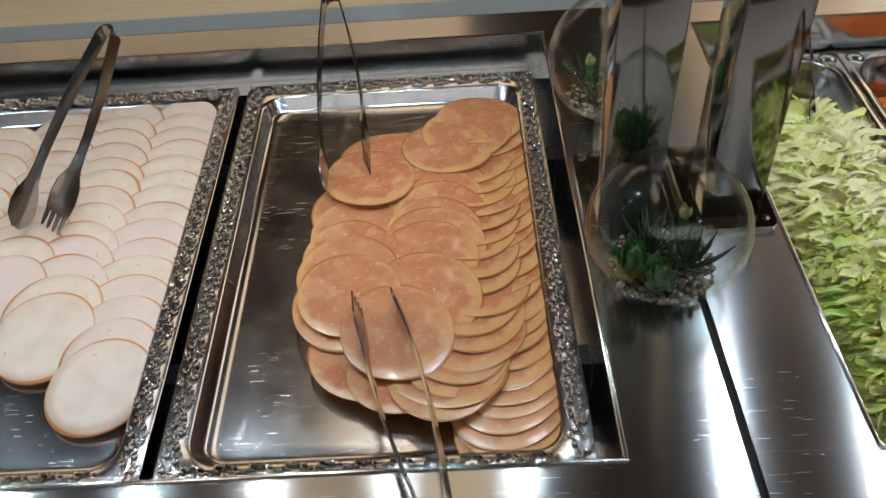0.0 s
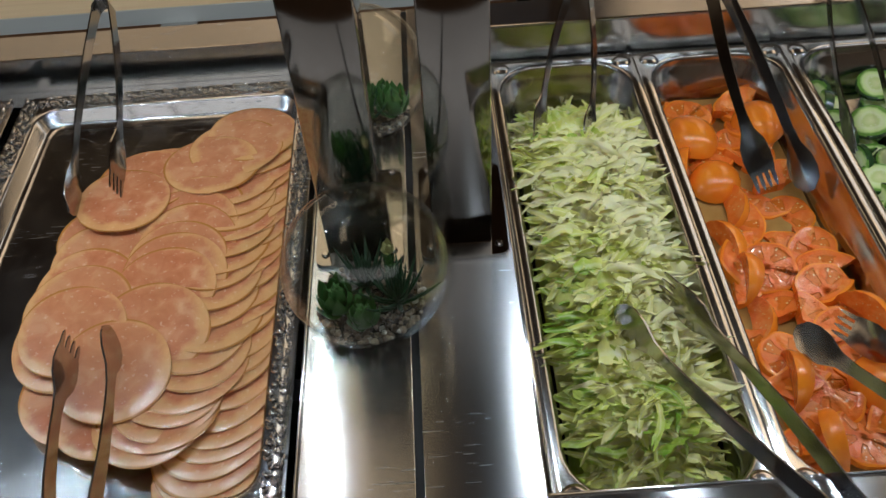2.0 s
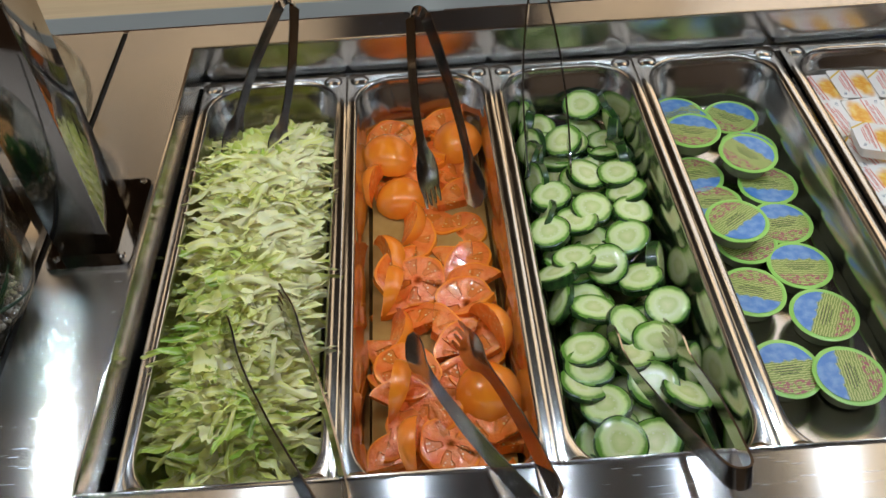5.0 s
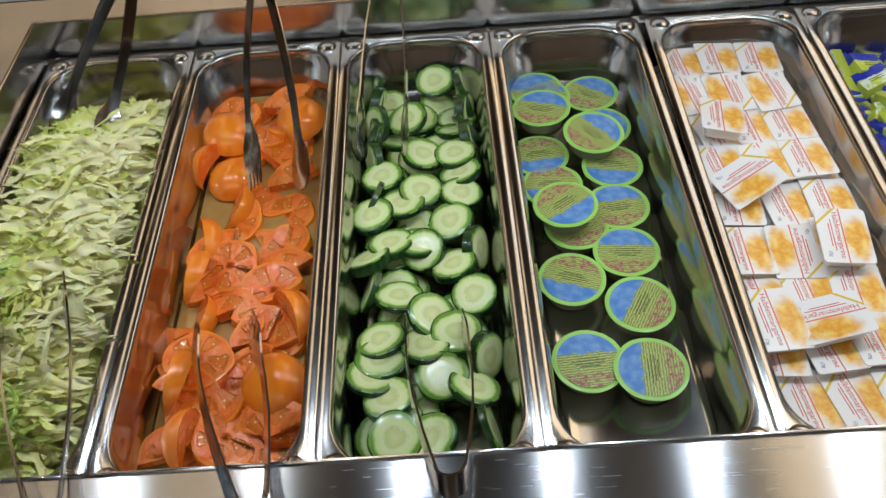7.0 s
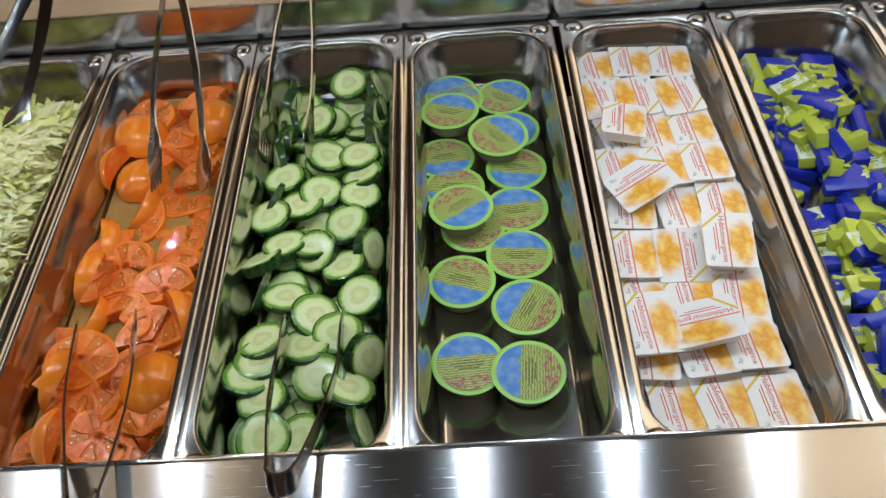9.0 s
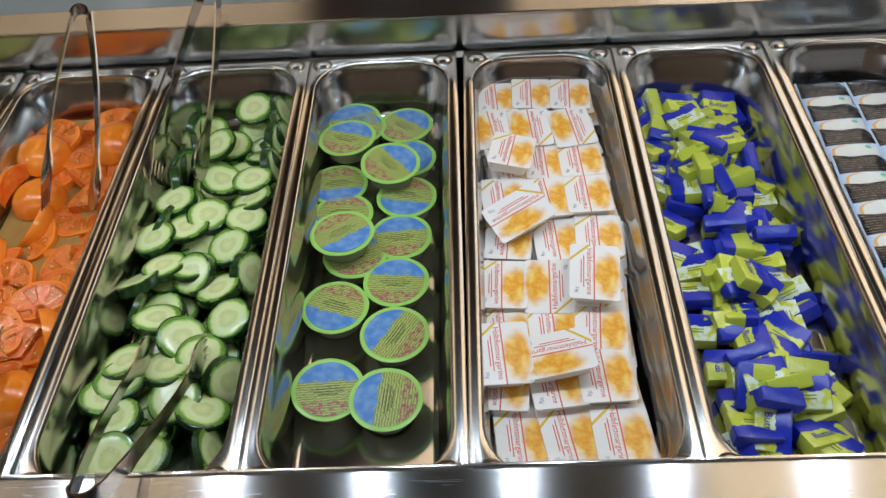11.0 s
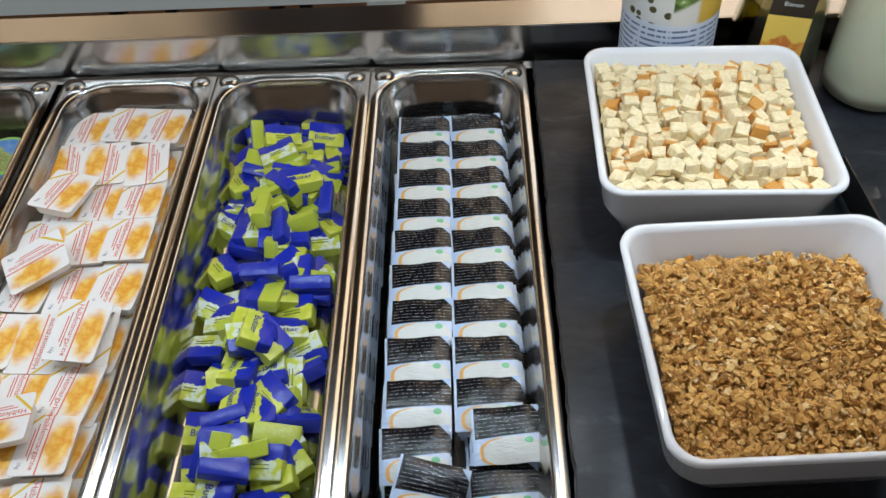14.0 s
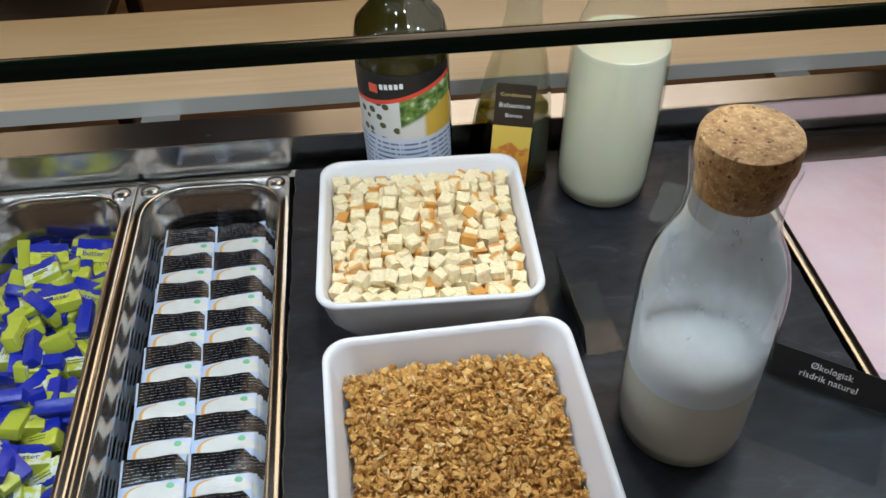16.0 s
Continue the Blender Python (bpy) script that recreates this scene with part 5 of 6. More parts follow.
# tongs -----------------------------------------------------------------
def tongs(tip_a, tip_b, pivot, fork="a", turn=0.0, label="steel serving tongs with fork and spoon ends", handle=None):
    t = thing("serving_tongs", label, "tongs", pose(*pivot), "serving tongs")
    P, A, B = Vector((0, 0, 0)), Vector(tip_a) - Vector(pivot), Vector(tip_b) - Vector(pivot)
    axis = ((A + B) / 2).normalized()
    side = (B - A) - axis * (B - A).dot(axis)
    side.normalize()
    up = axis.cross(side).normalized()
    for which, tip, sg in (("a", A, -1), ("b", B, 1)):
        bm = bmesh.new()
        ln = tip.length
        rings = []
        tined = which == fork
        stations = (0.0, 0.03, 0.08, 0.2, 0.4, 0.6, 0.70, 0.78, 0.85, 0.91, 0.96, 1.0)
        widths = (0.0150, 0.0140, 0.0135, 0.0130, 0.0118, 0.0100, 0.0095, 0.0130, 0.0255, 0.0285, 0.0240 if not tined else 0.027, 0.0080 if not tined else 0.024)
        root = side * sg * 0.0085
        path = []
        for u in stations:
            end = 0.92 if tined else 1.0
            p = root.lerp(tip * end, u) + side * sg * 0.006 * math.sin(math.pi * u) + axis * 0.004
            path.append(p)
        for i, (p, wd) in enumerate(zip(path, widths)):
            d = (path[min(i + 1, len(path) - 1)] - path[max(i - 1, 0)]).normalized()
            w = Matrix.Rotation(radians(turn), 3, d) @ up
            w = (w - d * w.dot(d)).normalized()
            th = d.cross(w).normalized()
            cup = 0.0022 if i in (8, 9) else 0.0
            rings.append([p + w * wd * a / 2 + th * (b * 0.0008 + sg * cup * (1 - a * a)) for a, b in ((-1, -1), (-0.5, -1), (0, -1), (0.5, -1), (1, -1), (1, 1), (0.5, 1), (0, 1), (-0.5, 1), (-1, 1))])
        loft(bm, rings, True, True)
        if tined:
            d = (path[-1] - path[-2]).normalized()
            w = Matrix.Rotation(radians(turn), 3, d) @ up
            w = (w - d * w.dot(d)).normalized()
            th = d.cross(w).normalized()
            for k in (-1.5, -0.5, 0.5, 1.5):
                q = path[-1] + w * k * 0.0064
                loft(bm, [[q + d * h + w * a * s + th * b * 0.0007 for a, b in ((-1, -1), (1, -1), (1, 1), (-1, 1))] for h, s in ((-0.001, 0.0020), (0.010, 0.0017), (0.017, 0.0006))], True, True)
        part("arm", bm, STEEL_TONG, t, smooth=50)
    bm = bmesh.new()
    rings = []
    for i in range(11):
        a = math.pi * i / 10
        c = side * -math.cos(a) * 0.0087 - axis * math.sin(a) * 0.0105 + axis * 0.006
        rad = (side * -math.cos(a) - axis * math.sin(a)).normalized()
        rings.append([c + up * 0.0080 * p + rad * q for p, q in ((-1, -0.0008), (1, -0.0008), (1, 0.0009), (-1, 0.0009))])
    loft(bm, rings, True, True)
    part("spring_bend", bm, STEEL_TONG, t, smooth=50)
    return t


tongs((0.332, 0.680, 0.862), (0.384, 0.676, 0.866), (0.398, 0.846, 0.945), "a", 26)
tongs((0.541, 0.603, 0.857), (0.586, 0.607, 0.848), (0.540, 0.823, 0.934), "a", -32)
tongs((0.639, 0.645, 0.853), (0.684, 0.640, 0.853), (0.676, 0.858, 0.938), "a", 5)
tongs((0.366, 0.440, 0.893), (0.410, 0.470, 0.888), (0.470, 0.245, 0.926), "b", 15)
tongs((0.514, 0.432, 0.860), (0.557, 0.447, 0.850), (0.601, 0.238, 0.940), "b", 16)
tongs((0.684, 0.436, 0.846), (0.733, 0.434, 0.848), (0.719, 0.247, 0.944), "b", 5)
tongs((-0.105, 0.600, 0.893), (-0.062, 0.612, 0.903), (-0.108, 0.843, 0.955), "b", 0)
tongs((-0.068, 0.445, 0.898), (-0.036, 0.452, 0.898), (-0.001, 0.232, 0.944), "a", -14)
tongs((-0.388, 0.565, 0.896), (-0.352, 0.556, 0.896), (-0.342, 0.795, 0.956), "b", 18, "steel serving tongs lying on the cold cuts")

# terrariums ------------------------------------------------------------
def leaf_mesh(name, length, width, thick, curl, material, point=0.15):
    bm = bmesh.new()
    rings = []
    for i in range(7):
        u = i / 6
        wd = width * (math.sin(math.pi * min(1, 0.18 + u * (1.0 - 0.18 - point * 0.2))) ** 0.8) * (1 - point * u) * (1 if u < 0.99 else 0.12)
        c = Vector((0, length * u * math.cos(curl * u), length * u * math.sin(curl * u)))
        rings.append([c + Vector((wd / 2 * math.cos(a), 0, thick / 2 * math.sin(a) * (1 - 0.6 * u))) for a in (2 * math.pi * k / 8 for k in range(8))])
    loft(bm, rings, True, True)
    return finish(bm, name, material, 70)


ROSETTE = leaf_mesh("rosette_leaf", 0.017, 0.0085, 0.003, 0.7, SUCCULENT)
SPIKE = leaf_mesh("aloe_spike", 0.036, 0.0048, 0.003, 0.25, ALOE, 0.7)
BLOOM = leaf_mesh("bloom_leaf", 0.009, 0.005, 0.002, 0.9, PALE_BLOOM)


def plant(name, label, mesh, x, y, z, count, lean, scale):
    t = thing(name, label, "succulent", pose(x, y, z))
    for i in range(count):
        u = i / count
        part("leaf", mesh, None, t, at=pose(0, 0, 0.0004 * i, 0, 0, i * 137.5) @ pose(0, 0.0012, 0, lean[0] + (lean[1] - lean[0]) * u + R.uniform(-7, 7), 0, 0) @ Matrix.Scale(scale * (1 - 0.4 * u), 4))
    return t


def terrarium(x, y, r, h, turn):
    def q(a, b):
        c, s = math.cos(radians(turn)), math.sin(radians(turn))
        return x + c * a - s * b, y + s * a + c * b
    t = thing("glass_terrarium", "round clear glass terrarium with a glass loop on top", "terrarium", pose(x, y, TOP))
    bm = bmesh.new()
    prof = []
    for i in range(25):
        a = math.pi * (0.07 + 0.925 * i / 24)
        prof.append((r * math.sin(a), h / 2 - h / 2 * math.cos(a) / math.cos(0.07 * math.pi) if a < math.pi / 2 else h / 2 - h / 2 * math.cos(a)))
    lathe(bm, prof, 48, True, True)
    part("globe", bm, GLASS, t, smooth=80)
    bm = bmesh.new()
    lathe(bm, [(r2 - 0.0022, z2) for r2, z2 in prof[1:-1]], 48, False, False)
    part("inner_wall", bm, GLASS, t, smooth=80)
    bm = bmesh.new()
    tube(bm, [(0.0055 * math.sin(a), 0, h + 0.0075 - 0.0065 * math.cos(a)) for a in np.linspace(0, 2 * math.pi, 16)], 0.0022, 8)
    lathe(bm, [(0.004, h - 0.0010), (0.0030, h + 0.002), (0.001, h + 0.003)], 12)
    part("hanging_loop", bm, GLASS, t, "small clear glass loop")
    V, F = [], []
    ico = bmesh.new()
    bmesh.ops.create_icosphere(ico, subdivisions=1, radius=1.0)
    ico.verts.index_update()
    iv, jf = [v.co.copy() for v in ico.verts], [[v.index for v in f.verts] for f in ico.faces]
    ico.free()
    for k in range(520):
        a, d = R.uniform(0, 6.283), (r - 0.021) * math.sqrt(R.random())
        px, py = d * math.cos(a), d * math.sin(a)
        bowl = h / 2 - h / 2 * math.sqrt(max(0.02, 1 - (d / (r - 0.003)) ** 2))
        s = R.uniform(0.0012, 0.0032)
        zz = max(bowl, 0.004) + s + R.uniform(0, max(0.001, 0.013 - bowl))
        base = len(V)
        sx, sy, sz = s * R.uniform(0.8, 1.2), s * R.uniform(0.8, 1.2), s * 0.75
        V.extend((px + v.x * sx, py + v.y * sy, zz + v.z * sz) for v in iv)
        F.extend([[base + i for i in f] for f in jf])
    me = bpy.data.meshes.new("pebbles")
    me.from_pydata([(x + a, y + b, TOP + c) for a, b, c in V], [], F)
    me.materials.append(PEBBLE)
    tagged(part("pebbles", me, None), "mixed brown and white pebbles inside the glass globe", "pebbles", kind="stuff")
    z0 = TOP + 0.018
    plant("succulent_rosette", "green rosette succulent inside the terrarium", ROSETTE, *q(-0.024, -0.008), z0, 26, (12, 75), 1.75)
    plant("succulent_rosette", "green rosette succulent inside the terrarium", ROSETTE, *q(-0.006, -0.020), z0 - 0.004, 22, (10, 75), 1.45)
    plant("aloe", "spiky dark green aloe inside the terrarium", SPIKE, *q(0.020, -0.004), z0 - 0.003, 34, (18, 82), 1.15)
    plant("aloe", "spiky dark green aloe inside the terrarium", SPIKE, *q(-0.004, 0.016), z0 - 0.003, 26, (22, 84), 1.1)
    stem = thing("stemmed_succulent", "tall stem succulent with pale rosette head", "succulent", pose(*q(0.016, 0.012), z0 - 0.004))
    bm = bmesh.new()
    tube(bm, [(0, 0, 0), (0.001, 0, 0.02), (0.0, 0.001, 0.042)], [0.002, 0.0017, 0.0016], 7)
    part("stem", bm, SUCCULENT, stem)
    for i in range(18):
        part("leaf", BLOOM, None, stem, "pale yellow-green leaf", at=pose(0, 0.001, 0.042, 0, 0, i * 137.5) @ pose(0, 0, 0, 10 + 3.6 * i, 0, 0) @ Matrix.Scale(1.25 - 0.03 * i, 4))
    for i in range(12):
        part("leaf", ROSETTE, None, stem, at=pose(0, 0, 0.008 + 0.0024 * i, 0, 0, i * 137.5) @ pose(0, 0, 0, 25, 0, 0) @ Matrix.Scale(0.55, 4))
    return t


terrarium(0.175, 0.441, 0.0615, 0.118, 0)
terrarium(0.170, 0.668, 0.0590, 0.124, 150)

# slate, bowls, bottles --------------------------------------------------
SLATE_Z = 0.878
bm = bmesh.new()
outline = []
rs = random.Random(3)
for (ax, ay), (bx_, by_) in (((1.433, 0.289), (1.918, 0.289)), ((1.918, 0.289), (1.918, 0.806)), ((1.918, 0.806), (1.441, 0.806)), ((1.441, 0.806), (1.433, 0.289))):
    for i in range(60):
        u = i / 60
        nx, ny = (by_ - ay), -(bx_ - ax)
        s = math.hypot(nx, ny)
        j = rs.uniform(-0.0012, 0.0006) - 0.0012 * max(0, noise.noise(Vector((ax * 9 + u * 14, ay * 9, 2.0))))
        outline.append((ax + (bx_ - ax) * u + nx / s * j, ay + (by_ - ay) * u + ny / s * j))
cxs, cys = 1.668, 0.548
loft(bm, [[(a, b, SLATE_Z - 0.008) for a, b in outline], [(cxs + (a - cxs) * 1.001, cys + (b - cys) * 1.001, SLATE_Z - 0.003) for a, b in outline], [(cxs + (a - cxs) * 0.995, cys + (b - cys) * 0.995, SLATE_Z) for a, b in outline]], True, True)
tagged(part("slate_board", bm, SLATE, smooth=30), "black slate serving board with chipped edges laid over the well", "slate board")
sup = thing("board_support", "dark steel support frame under the slate board", "frame")
part("bar", boxed(1.448, 1.910, 0.30, 0.32, 0.8625, SLATE_Z - 0.0085), DARK, sup)
part("bar", boxed(1.448, 1.910, 0.78, 0.80, 0.8625, SLATE_Z - 0.0085), DARK, sup)
part("crosspiece", boxed(1.448, 1.462, 0.2842, 0.8198, 0.85, 0.8622), DARK, sup)
part("crosspiece", boxed(1.89, 1.904, 0.2842, 0.8198, 0.85, 0.8622), DARK, sup)


def bowl(x, y, size, height, turn, label):
    t = thing("square_bowl", label, "bowl", pose(x, y, SLATE_Z + 0.0003, 0, 0, turn), "square bowls")
    s = size
    prof = [(s * 0.70, 0.022, 0.0), (s * 0.76, 0.024, 0.003), (s * 0.93, 0.022, height * 0.55), (s * 0.985, 0.020, height - 0.006), (s, 0.020, height - 0.003), (s - 0.001, 0.020, height - 0.0008), (s - 0.005, 0.019, height), (s - 0.010, 0.018, height - 0.001),
            (s - 0.013, 0.018, height - 0.005), (s * 0.90 - 0.012, 0.020, height * 0.5), (s * 0.76 - 0.010, 0.022, 0.010), (s * 0.66, 0.020, 0.0065)]
    bm = bmesh.new()
    loft(bm, [[(a, b, h) for a, b in rounded(w, w, r, 7)] for w, r, h in prof], True, True)
    part("body", bm, PORCELAIN, t, smooth=60)
    return t


CRO, GRA = (1.5660, 0.6215, 0.187, 0.076, -2.0), (1.5715, 0.4035, 0.190, 0.080, 1.5)
bowl(*CRO, "white square porcelain bowl full of croutons")
bowl(*GRA, "white square porcelain bowl with granola")

CUBE = []
for c in range(4):
    bm = boxed(-0.0055, 0.0055, -0.0055, 0.0055, -0.0055, 0.0055, bevel=0.0009)
    for v in bm.verts:
        v.co = Vector((v.co.x * R.uniform(0.92, 1.08), v.co.y * R.uniform(0.92, 1.08), v.co.z * R.uniform(0.9, 1.1))) + Vector((0, 0.08 * v.co.z * R.uniform(-1, 1), 0))
    CUBE.append(finish(bm, "crouton_%d" % c, CROUTON, 30))
m0 = pose(CRO[0], CRO[1], SLATE_Z, 0, 0, CRO[4])
bm = bmesh.new()
loft(bm, [[(a, b, h) for a, b in rounded(w, w, 0.018, 6)] for w, h in ((0.130, 0.0085), (0.155, 0.045), (0.163, 0.058))], True, True)
tagged(part("crouton_layer", bm, CRUMB, at=m0), "packed lower layer of bread croutons in the bowl", "croutons", kind="stuff")
spots = [((i - 6) * 0.0124, (j - 6) * 0.0124, 0.0) for i in range(13) for j in range(13)]
spots += [((i - 4.5) * 0.0128, (j - 4.5) * 0.0128, 0.0092) for i in range(10) for j in range(10)]
spots += [((i - 2) * 0.0165 + 0.004, (j - 2) * 0.0165 + 0.006, 0.0180) for i in range(5) for j in range(5)]
for x, y, up in spots:
    x, y = x + R.uniform(-0.0025, 0.0025), y + R.uniform(-0.0025, 0.0025)
    ob = new("crouton", R.choice(CUBE))
    sc = R.uniform(0.92, 1.18)
    loose = 6 if up == 0 else 13
    ob.matrix_basis = m0 @ pose(x, y, 0.0605 + up + R.uniform(-0.0012, 0.0012), R.gauss(0, loose), R.gauss(0, loose), R.gauss(0, 28)) @ pose(0, 0, 0, R.choice((0, 90, 180, 270)), R.choice((0, 90, 0)), 0) @ Matrix.Diagonal((sc, sc, sc, 1))
    tagged(ob, "small golden bread crouton cube", "crouton", "croutons in the bowl")

granola = thing("granola", "heap of crunchy brown granola oat flakes in the bowl", "granola", pose(GRA[0], GRA[1], SLATE_Z, 0, 0, GRA[4]), kind="stuff")
def granola_height(x, y):
    return 0.053 + 0.008 * noise.noise(Vector((x * 30, y * 30, 3))) + 0.004 * noise.noise(Vector((x * 90, y * 90, 8))) + 0.006 * (y / 0.08) - 0.004 * (x / 0.08) - 0.010 * max(0, -x / 0.083) ** 8 - 0.005 * max(0, x / 0.083) ** 8 - 0.010 * max(0, y / 0.083) ** 8
bm = bmesh.new()
N = 24
grid = [[bm.verts.new(((i / N - 0.5) * 0.155, (j / N - 0.5) * 0.155, granola_height((i / N - 0.5) * 0.16, (j / N - 0.5) * 0.16) - 0.004)) for j in range(N + 1)] for i in range(N + 1)]
for i in range(N):
    for j in range(N):
        bm.faces.new((grid[i][j], grid[i + 1][j], grid[i + 1][j + 1], grid[i][j + 1]))
part("bed", bm, GRANOLA, granola)
V, F = [], []
for k in range(9000):
    x, y = R.uniform(-0.079, 0.079), R.uniform(-0.079, 0.079)
    z = granola_height(x, y) + R.uniform(-0.004, 0.0040)
    s = R.choice((0.0012, 0.0018, 0.0024, 0.0036)) * R.uniform(0.8, 1.35)
    m = pose(x, y, z, R.gauss(0, 38), R.gauss(0, 38), R.uniform(0, 360))
    base = len(V)
    kk = 6
    for lv, (sc, h) in enumerate(((0.75, -0.13), (1.0, 0.0), (0.7, 0.13))):
        for i in range(kk):
            a = 2 * math.pi * i / kk
            q = s * sc * R.uniform(0.5, 1.2)
            V.append((m @ Vector((q * math.cos(a), q * 0.8 * math.sin(a), s * h * R.uniform(0.8, 1.2) + 0.25 * s * math.cos(a) ** 2)))[:])
    for lv in (0, 1):
        for i in range(kk):
            j = (i + 1) % kk
            F.append((base + lv * kk + i, base + lv * kk + j, base + lv * kk + kk + j, base + lv * kk + kk + i))
    F.append([base + 2 * kk + i for i in range(kk)])
    F.append([base + kk - 1 - i for i in range(kk)])
me = bpy.data.meshes.new("flakes")
me.from_pydata(V, [], F)
me.materials.append(GRANOLA)
part("flakes", me, None, granola)


def carafe(x, y, label, level, liquid, surface, cork, film, sc=1.0, lean=0.0):
    t = thing("carafe", label, "carafe", pose(x, y, SLATE_Z + 0.0003 + abs(lean) * 0.0004, 0, lean, 0), "glass carafes")
    body = [(0.030, 0.0), (0.038, 0.0008), (0.0445, 0.005), (0.0462, 0.02), (0.0465, 0.06), (0.0462, 0.110), (0.0452, 0.155), (0.0434, 0.172), (0.0393, 0.190), (0.0340, 0.206), (0.0305, 0.217), (0.0290, 0.228), (0.0292, 0.247), (0.0312, 0.261), (0.0320, 0.265)]
    body = [(r * (sc if z < 0.20 else 1.0 + (sc - 1.0) * 0.3), z) for r, z in body]
    bm = bmesh.new()
    lathe(bm, body, 48, True, False)
    part("glass", bm, GLASS, t, smooth=80)
    inner = [(max(0.001, r - 0.0024), max(z, 0.004)) for r, z in body[1:]]
    low = [p for p in inner if p[1] < level] + [(0.0440 * sc, level)]
    bm = bmesh.new()
    lathe(bm, low, 48, True, False)
    lq = part("liquid", bm, liquid, t, smooth=80)
    bm = bmesh.new()
    lathe(bm, [(0.0440 * sc, level - 0.0004), (0.0430 * sc, level + 0.0006), (0.03 * sc, level + 0.0004), (0.001, level + 0.0004)], 48, False, True)
    part("liquid_surface", bm, surface, lq)
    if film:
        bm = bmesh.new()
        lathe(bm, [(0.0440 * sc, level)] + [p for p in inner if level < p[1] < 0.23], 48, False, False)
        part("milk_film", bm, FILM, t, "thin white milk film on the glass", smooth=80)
    if cork:
        bm = bmesh.new()
        lathe(bm, [(0.0256, 0.243), (0.0264, 0.2445), (0.0284, 0.2652), (0.0296, 0.2656), (0.0300, 0.267), (0.0298, 0.2815), (0.0290, 0.2838), (0.0274, 0.2845)], 40)
        part("cork_stopper", bm, CORK, t, "thick brown cork stopper", smooth=40)
    return t


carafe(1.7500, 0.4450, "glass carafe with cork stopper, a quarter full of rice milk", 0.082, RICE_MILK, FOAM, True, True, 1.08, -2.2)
carafe(1.7610, 0.7420, "glass carafe nearly full of cream-coloured milk", 0.172, CREAM, CREAM, False, False, 1.02)

oil = thing("olive_oil_bottle", "dark green glass olive oil bottle with printed label", "bottle", pose(1.5660, 0.7700, SLATE_Z + 0.0012, 0, -2.0, 0) @ Matrix.Diagonal((1.07, 1.07, 1.0, 1)))
bm = bmesh.new()
lathe(bm, [(0.034, 0), (0.0395, 0.002), (0.0410, 0.008), (0.0410, 0.165), (0.0405, 0.177), (0.037, 0.192), (0.027, 0.204), (0.018, 0.217), (0.0145, 0.230), (0.014, 0.265), (0.0155, 0.268), (0.0155, 0.275)], 48)
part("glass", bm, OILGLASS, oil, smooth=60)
bm = bmesh.new()
lathe(bm, [(0.0162, 0.262), (0.0162, 0.300), (0.015, 0.302)], 32)
part("cap", bm, CAP, oil)


def wrap_label(r0, r1, z0, z1, a0, a1, material, parent, label, k=24):
    bm = bmesh.new()
    rings = []
    for i in range(k + 1):
        a = radians(a0 + (a1 - a0) * i / k)
        rings.append([((r0 + e) * math.cos(a), (r0 + e) * math.sin(a), z0) if lo else ((r1 + e) * math.cos(a), (r1 + e) * math.sin(a), z1) for lo, e in ((1, 0.0003), (0, 0.0003), (0, 0.0006), (1, 0.0006))])
    loft(bm, rings, True, True)
    return part("label", bm, material, parent, label, smooth=60)


wrap_label(0.0410, 0.0410, 0.030, 0.158, -185, -25, LABEL_OIL, oil, "white label with olives picture, red stripe and black top")
def on_oil(deg, z):
    a = radians(deg)
    return pose(0.0418 * math.cos(a), 0.0418 * math.sin(a), z, 90, 0, deg + 90)
part("logo_block", boxed(-0.0045, 0.0045, -0.0045, 0.0045, 0, 0.0003), RED_INK, oil, "plain red square mark", at=on_oil(-132, 0.142))
for i in range(5):
    part("text_bar", boxed(-0.0016, 0.0016, -0.0026, 0.0026, 0, 0.0003), WHITE_INK, oil, at=on_oil(-121 + 6.2 * i, 0.145 + 0.0006 * i), smooth=0)

bal = thing("balsamic_bottle", "conical clear glass bottle of white balsamic vinegar", "bottle", pose(1.6670, 0.7740, SLATE_Z + 0.0014, 0, 2.5, 0) @ Matrix.Diagonal((1.12, 1.12, 1.0, 1)))
bm = bmesh.new()
prof = [(0.034, 0), (0.0385, 0.002), (0.0400, 0.01), (0.0392, 0.035), (0.0345, 0.085), (0.0270, 0.13), (0.0195, 0.160), (0.0150, 0.19), (0.0140, 0.235), (0.0155, 0.238), (0.0155, 0.246)]
lathe(bm, prof, 10, True, True)
part("glass", bm, BOTTLE_GLASS, bal, smooth=25)
bm = bmesh.new()
lathe(bm, [(0.033, 0.004), (0.0365, 0.006), (0.0380, 0.012), (0.0370, 0.035), (0.0325, 0.085)], 10, True, True)
part("vinegar", bm, VINEGAR, bal, smooth=25)
bm = bmesh.new()
lathe(bm, [(0.0163, 0.232), (0.0163, 0.260), (0.015, 0.262)], 24)
part("cap", bm, CAP, bal, "dark screw cap")
slope = math.degrees(math.atan2(0.0392 - 0.0270, 0.095))
bl = part("label", boxed(-0.0170, 0.0170, -0.0012, 0, 0.020, 0.130, bevel=0.0004), LABEL_BAL, bal, "dark brown and yellow label with a village", at=pose(0, 0, 0, 0, 0, -12) @ pose(0, -0.0440, 0.0, -slope, 0, 0), smooth=0)
for words, size, zz, ink in (("Condimento", 0.0052, 0.119, mat("gold_ink", (0.7, 0.5, 0.2), 0.5)), ("Balsamico", 0.0068, 0.1080, WHITE_INK), ("Bianco", 0.0056, 0.0975, WHITE_INK)):
    letters("lettering", words, size, ink, bl, pose(0, -0.0014, zz, 90, 0, 0))

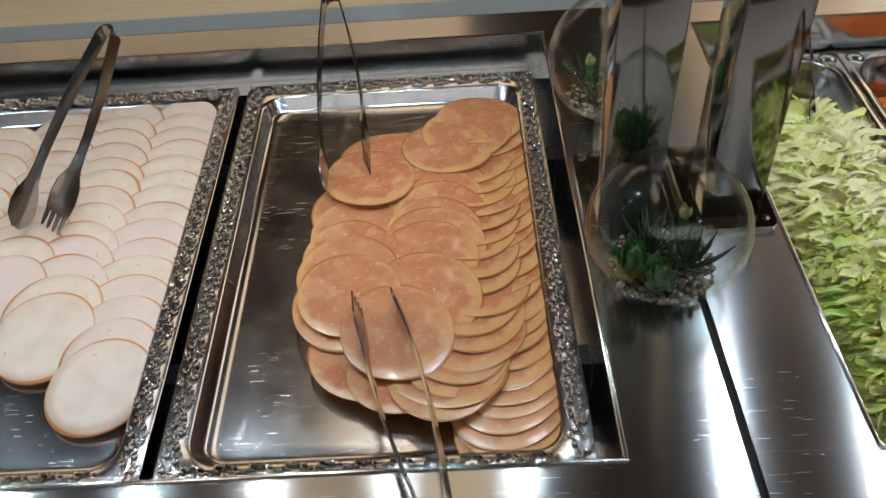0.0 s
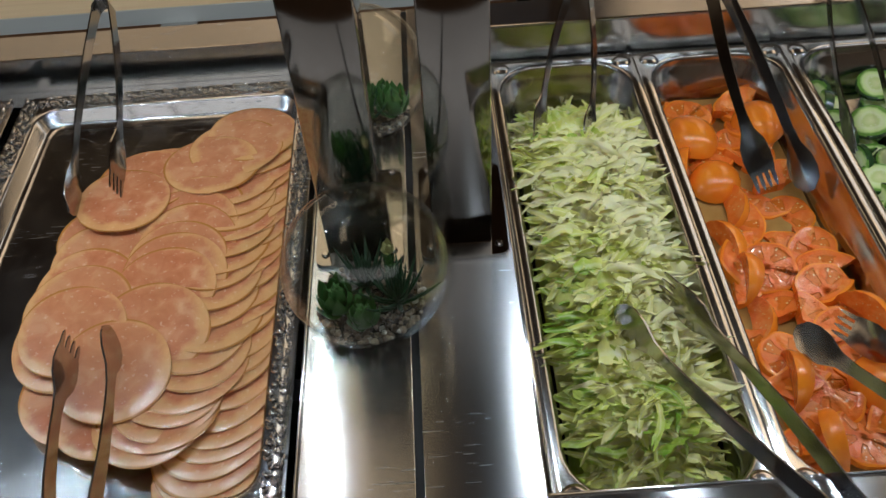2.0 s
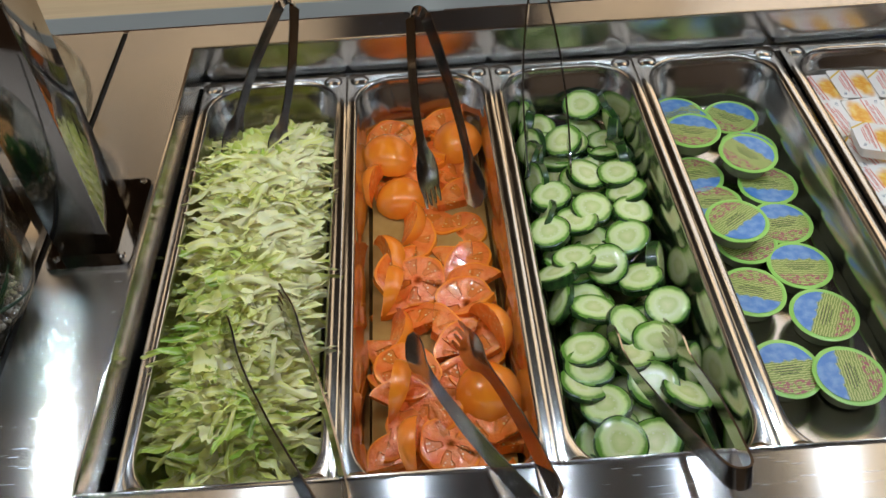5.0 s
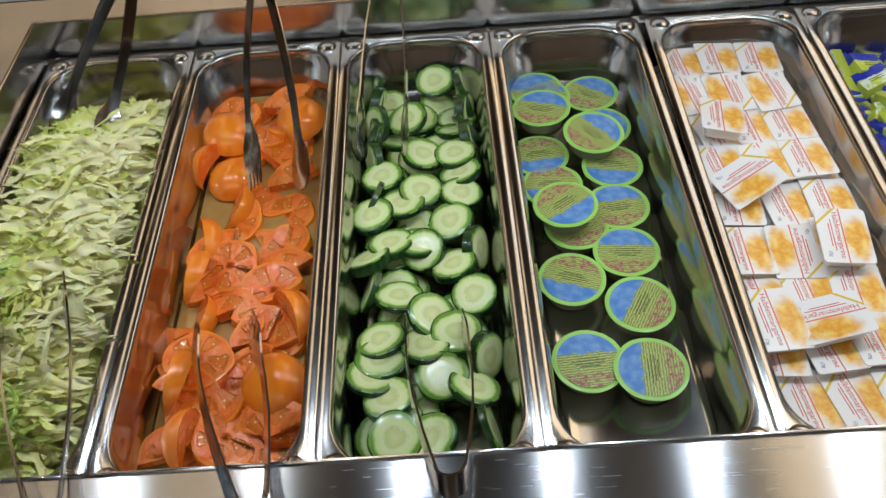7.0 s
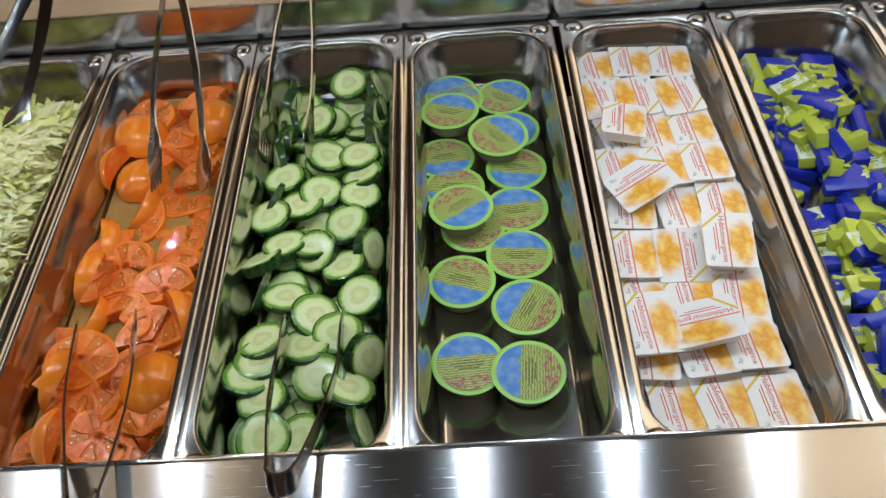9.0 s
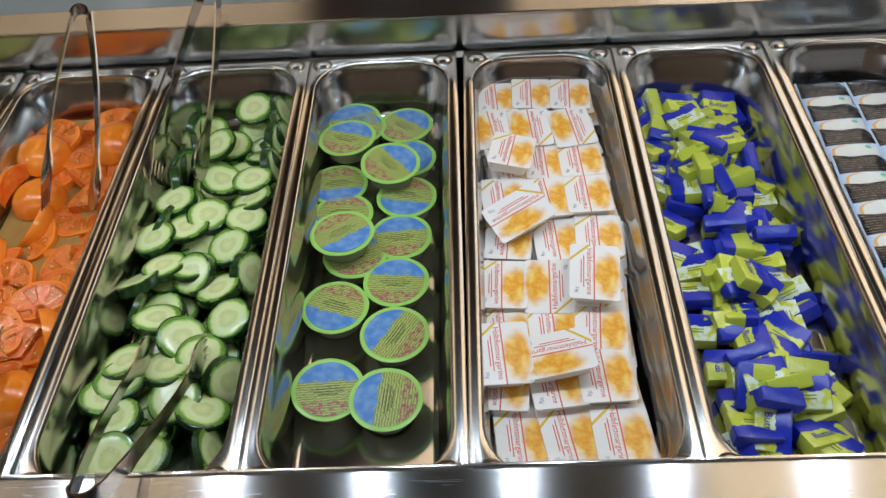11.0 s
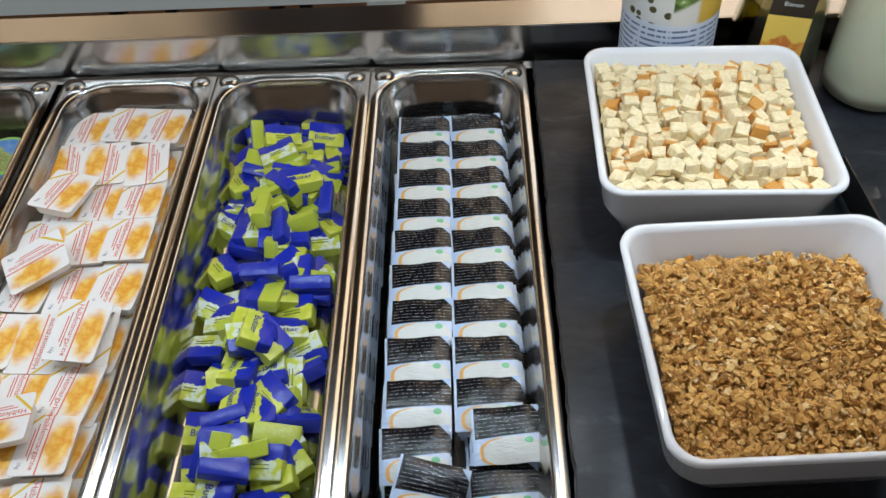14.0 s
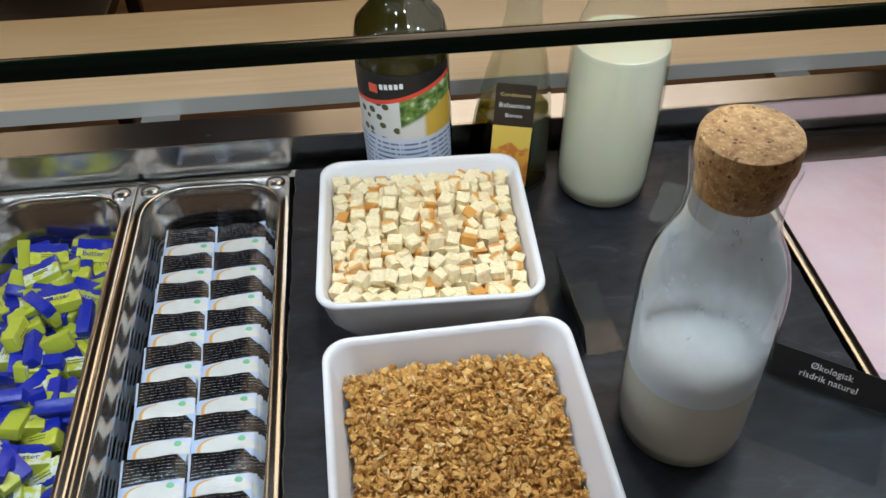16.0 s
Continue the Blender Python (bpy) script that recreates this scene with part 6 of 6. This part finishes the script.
# card holders ----------------------------------------------------------
def card_holder(x, y, turn, label, width=0.095, lines=None, back=70, filled=True, tall=0.0405, front=0.035):
    t = thing("card_holder", label, "sign holder", pose(x, y, SLATE_Z + 0.0003, 0, 0, turn), "acrylic sign holders")
    part("foot", boxed(-width / 2, width / 2, -front, 0.03, 0, 0.0018, bevel=0.0004), ACRYLIC, t, smooth=0)
    tilt = pose(0, 0.0, 0.002, back, 0, 0)
    part("back_plate", boxed(-width / 2, width / 2, 0, tall + 0.0045, -0.0018, 0, bevel=0.0004), ACRYLIC, t, at=tilt, smooth=0)
    part("lip", boxed(-width / 2, width / 2, 0.0, 0.008, 0.0022, 0.0036, bevel=0.0004), ACRYLIC, t, at=tilt, smooth=0)
    if not filled:
        return t
    card = part("card", boxed(-width / 2 + 0.001, width / 2 - 0.001, 0.001, tall, 0.0002, 0.0012), BLACK_CARD, t, "black card", at=tilt, smooth=0)
    for i, words in enumerate(lines or []):
        letters("lettering", words, 0.0080, WHITE_INK, card, pose(0, 0.0205 - 0.0090 * i, 0.0013))
    return t


card_holder(1.876, 0.455, -34, "black card in clear acrylic holder on the slate", 0.10, ["Økologisk", "risdrik naturel"], 62, True, 0.029, 0.070)
card_holder(1.6900, 0.560, 93, "black card in clear acrylic holder beside the crouton bowl", 0.085, None, 80)
card_holder(1.8500, 0.690, -30, "empty clear acrylic holder standing on the slate", 0.085, None, 75, False)

# yogurt pan ------------------------------------------------------------
yp = thing("yogurt_pan", "wide stainless steel pan filled with pink yogurt", "food pan", pose(2.0900, 0.5485, RIM))
w, l = 0.325, 0.529
bm = bmesh.new()
loft(bm, [[(a, b, h) for a, b in rounded(ww, ll, r, 8)] for ww, ll, r, h in ((w - 0.001, l - 0.001, 0.006, -0.006), (w, l, 0.007, -0.001), (w - 0.003, l - 0.003, 0.007, 0), (w - 0.020, l - 0.022, 0.034, 0), (w - 0.024, l - 0.026, 0.034, -0.002), (w - 0.034, l - 0.036, 0.034, -0.05), (w - 0.05, l - 0.05, 0.03, -0.064))])
part("body", bm, STEEL_PAN, yp, smooth=50)
for sx in (-1, 1):
    for sy in (-1, 1):
        part("corner_boss", PAN_BOSS, None, yp, at=pose(sx * (w / 2 - 0.0125), sy * (l / 2 - 0.0125), -0.0002))
bm = bmesh.new()
loft(bm, [[(2.09 + a, 0.5485 + b, h) for a, b in rounded(w - 0.037 - e, l - 0.040 - e, 0.033, 8)] for h, e in ((0.825, 0.006), (0.842, 0.0), (0.8425, 0.004))], True, True)
tagged(part("strawberry_yogurt", bm, YOGURT, smooth=60), "smooth pink strawberry yogurt filling the pan", "yogurt", kind="stuff")
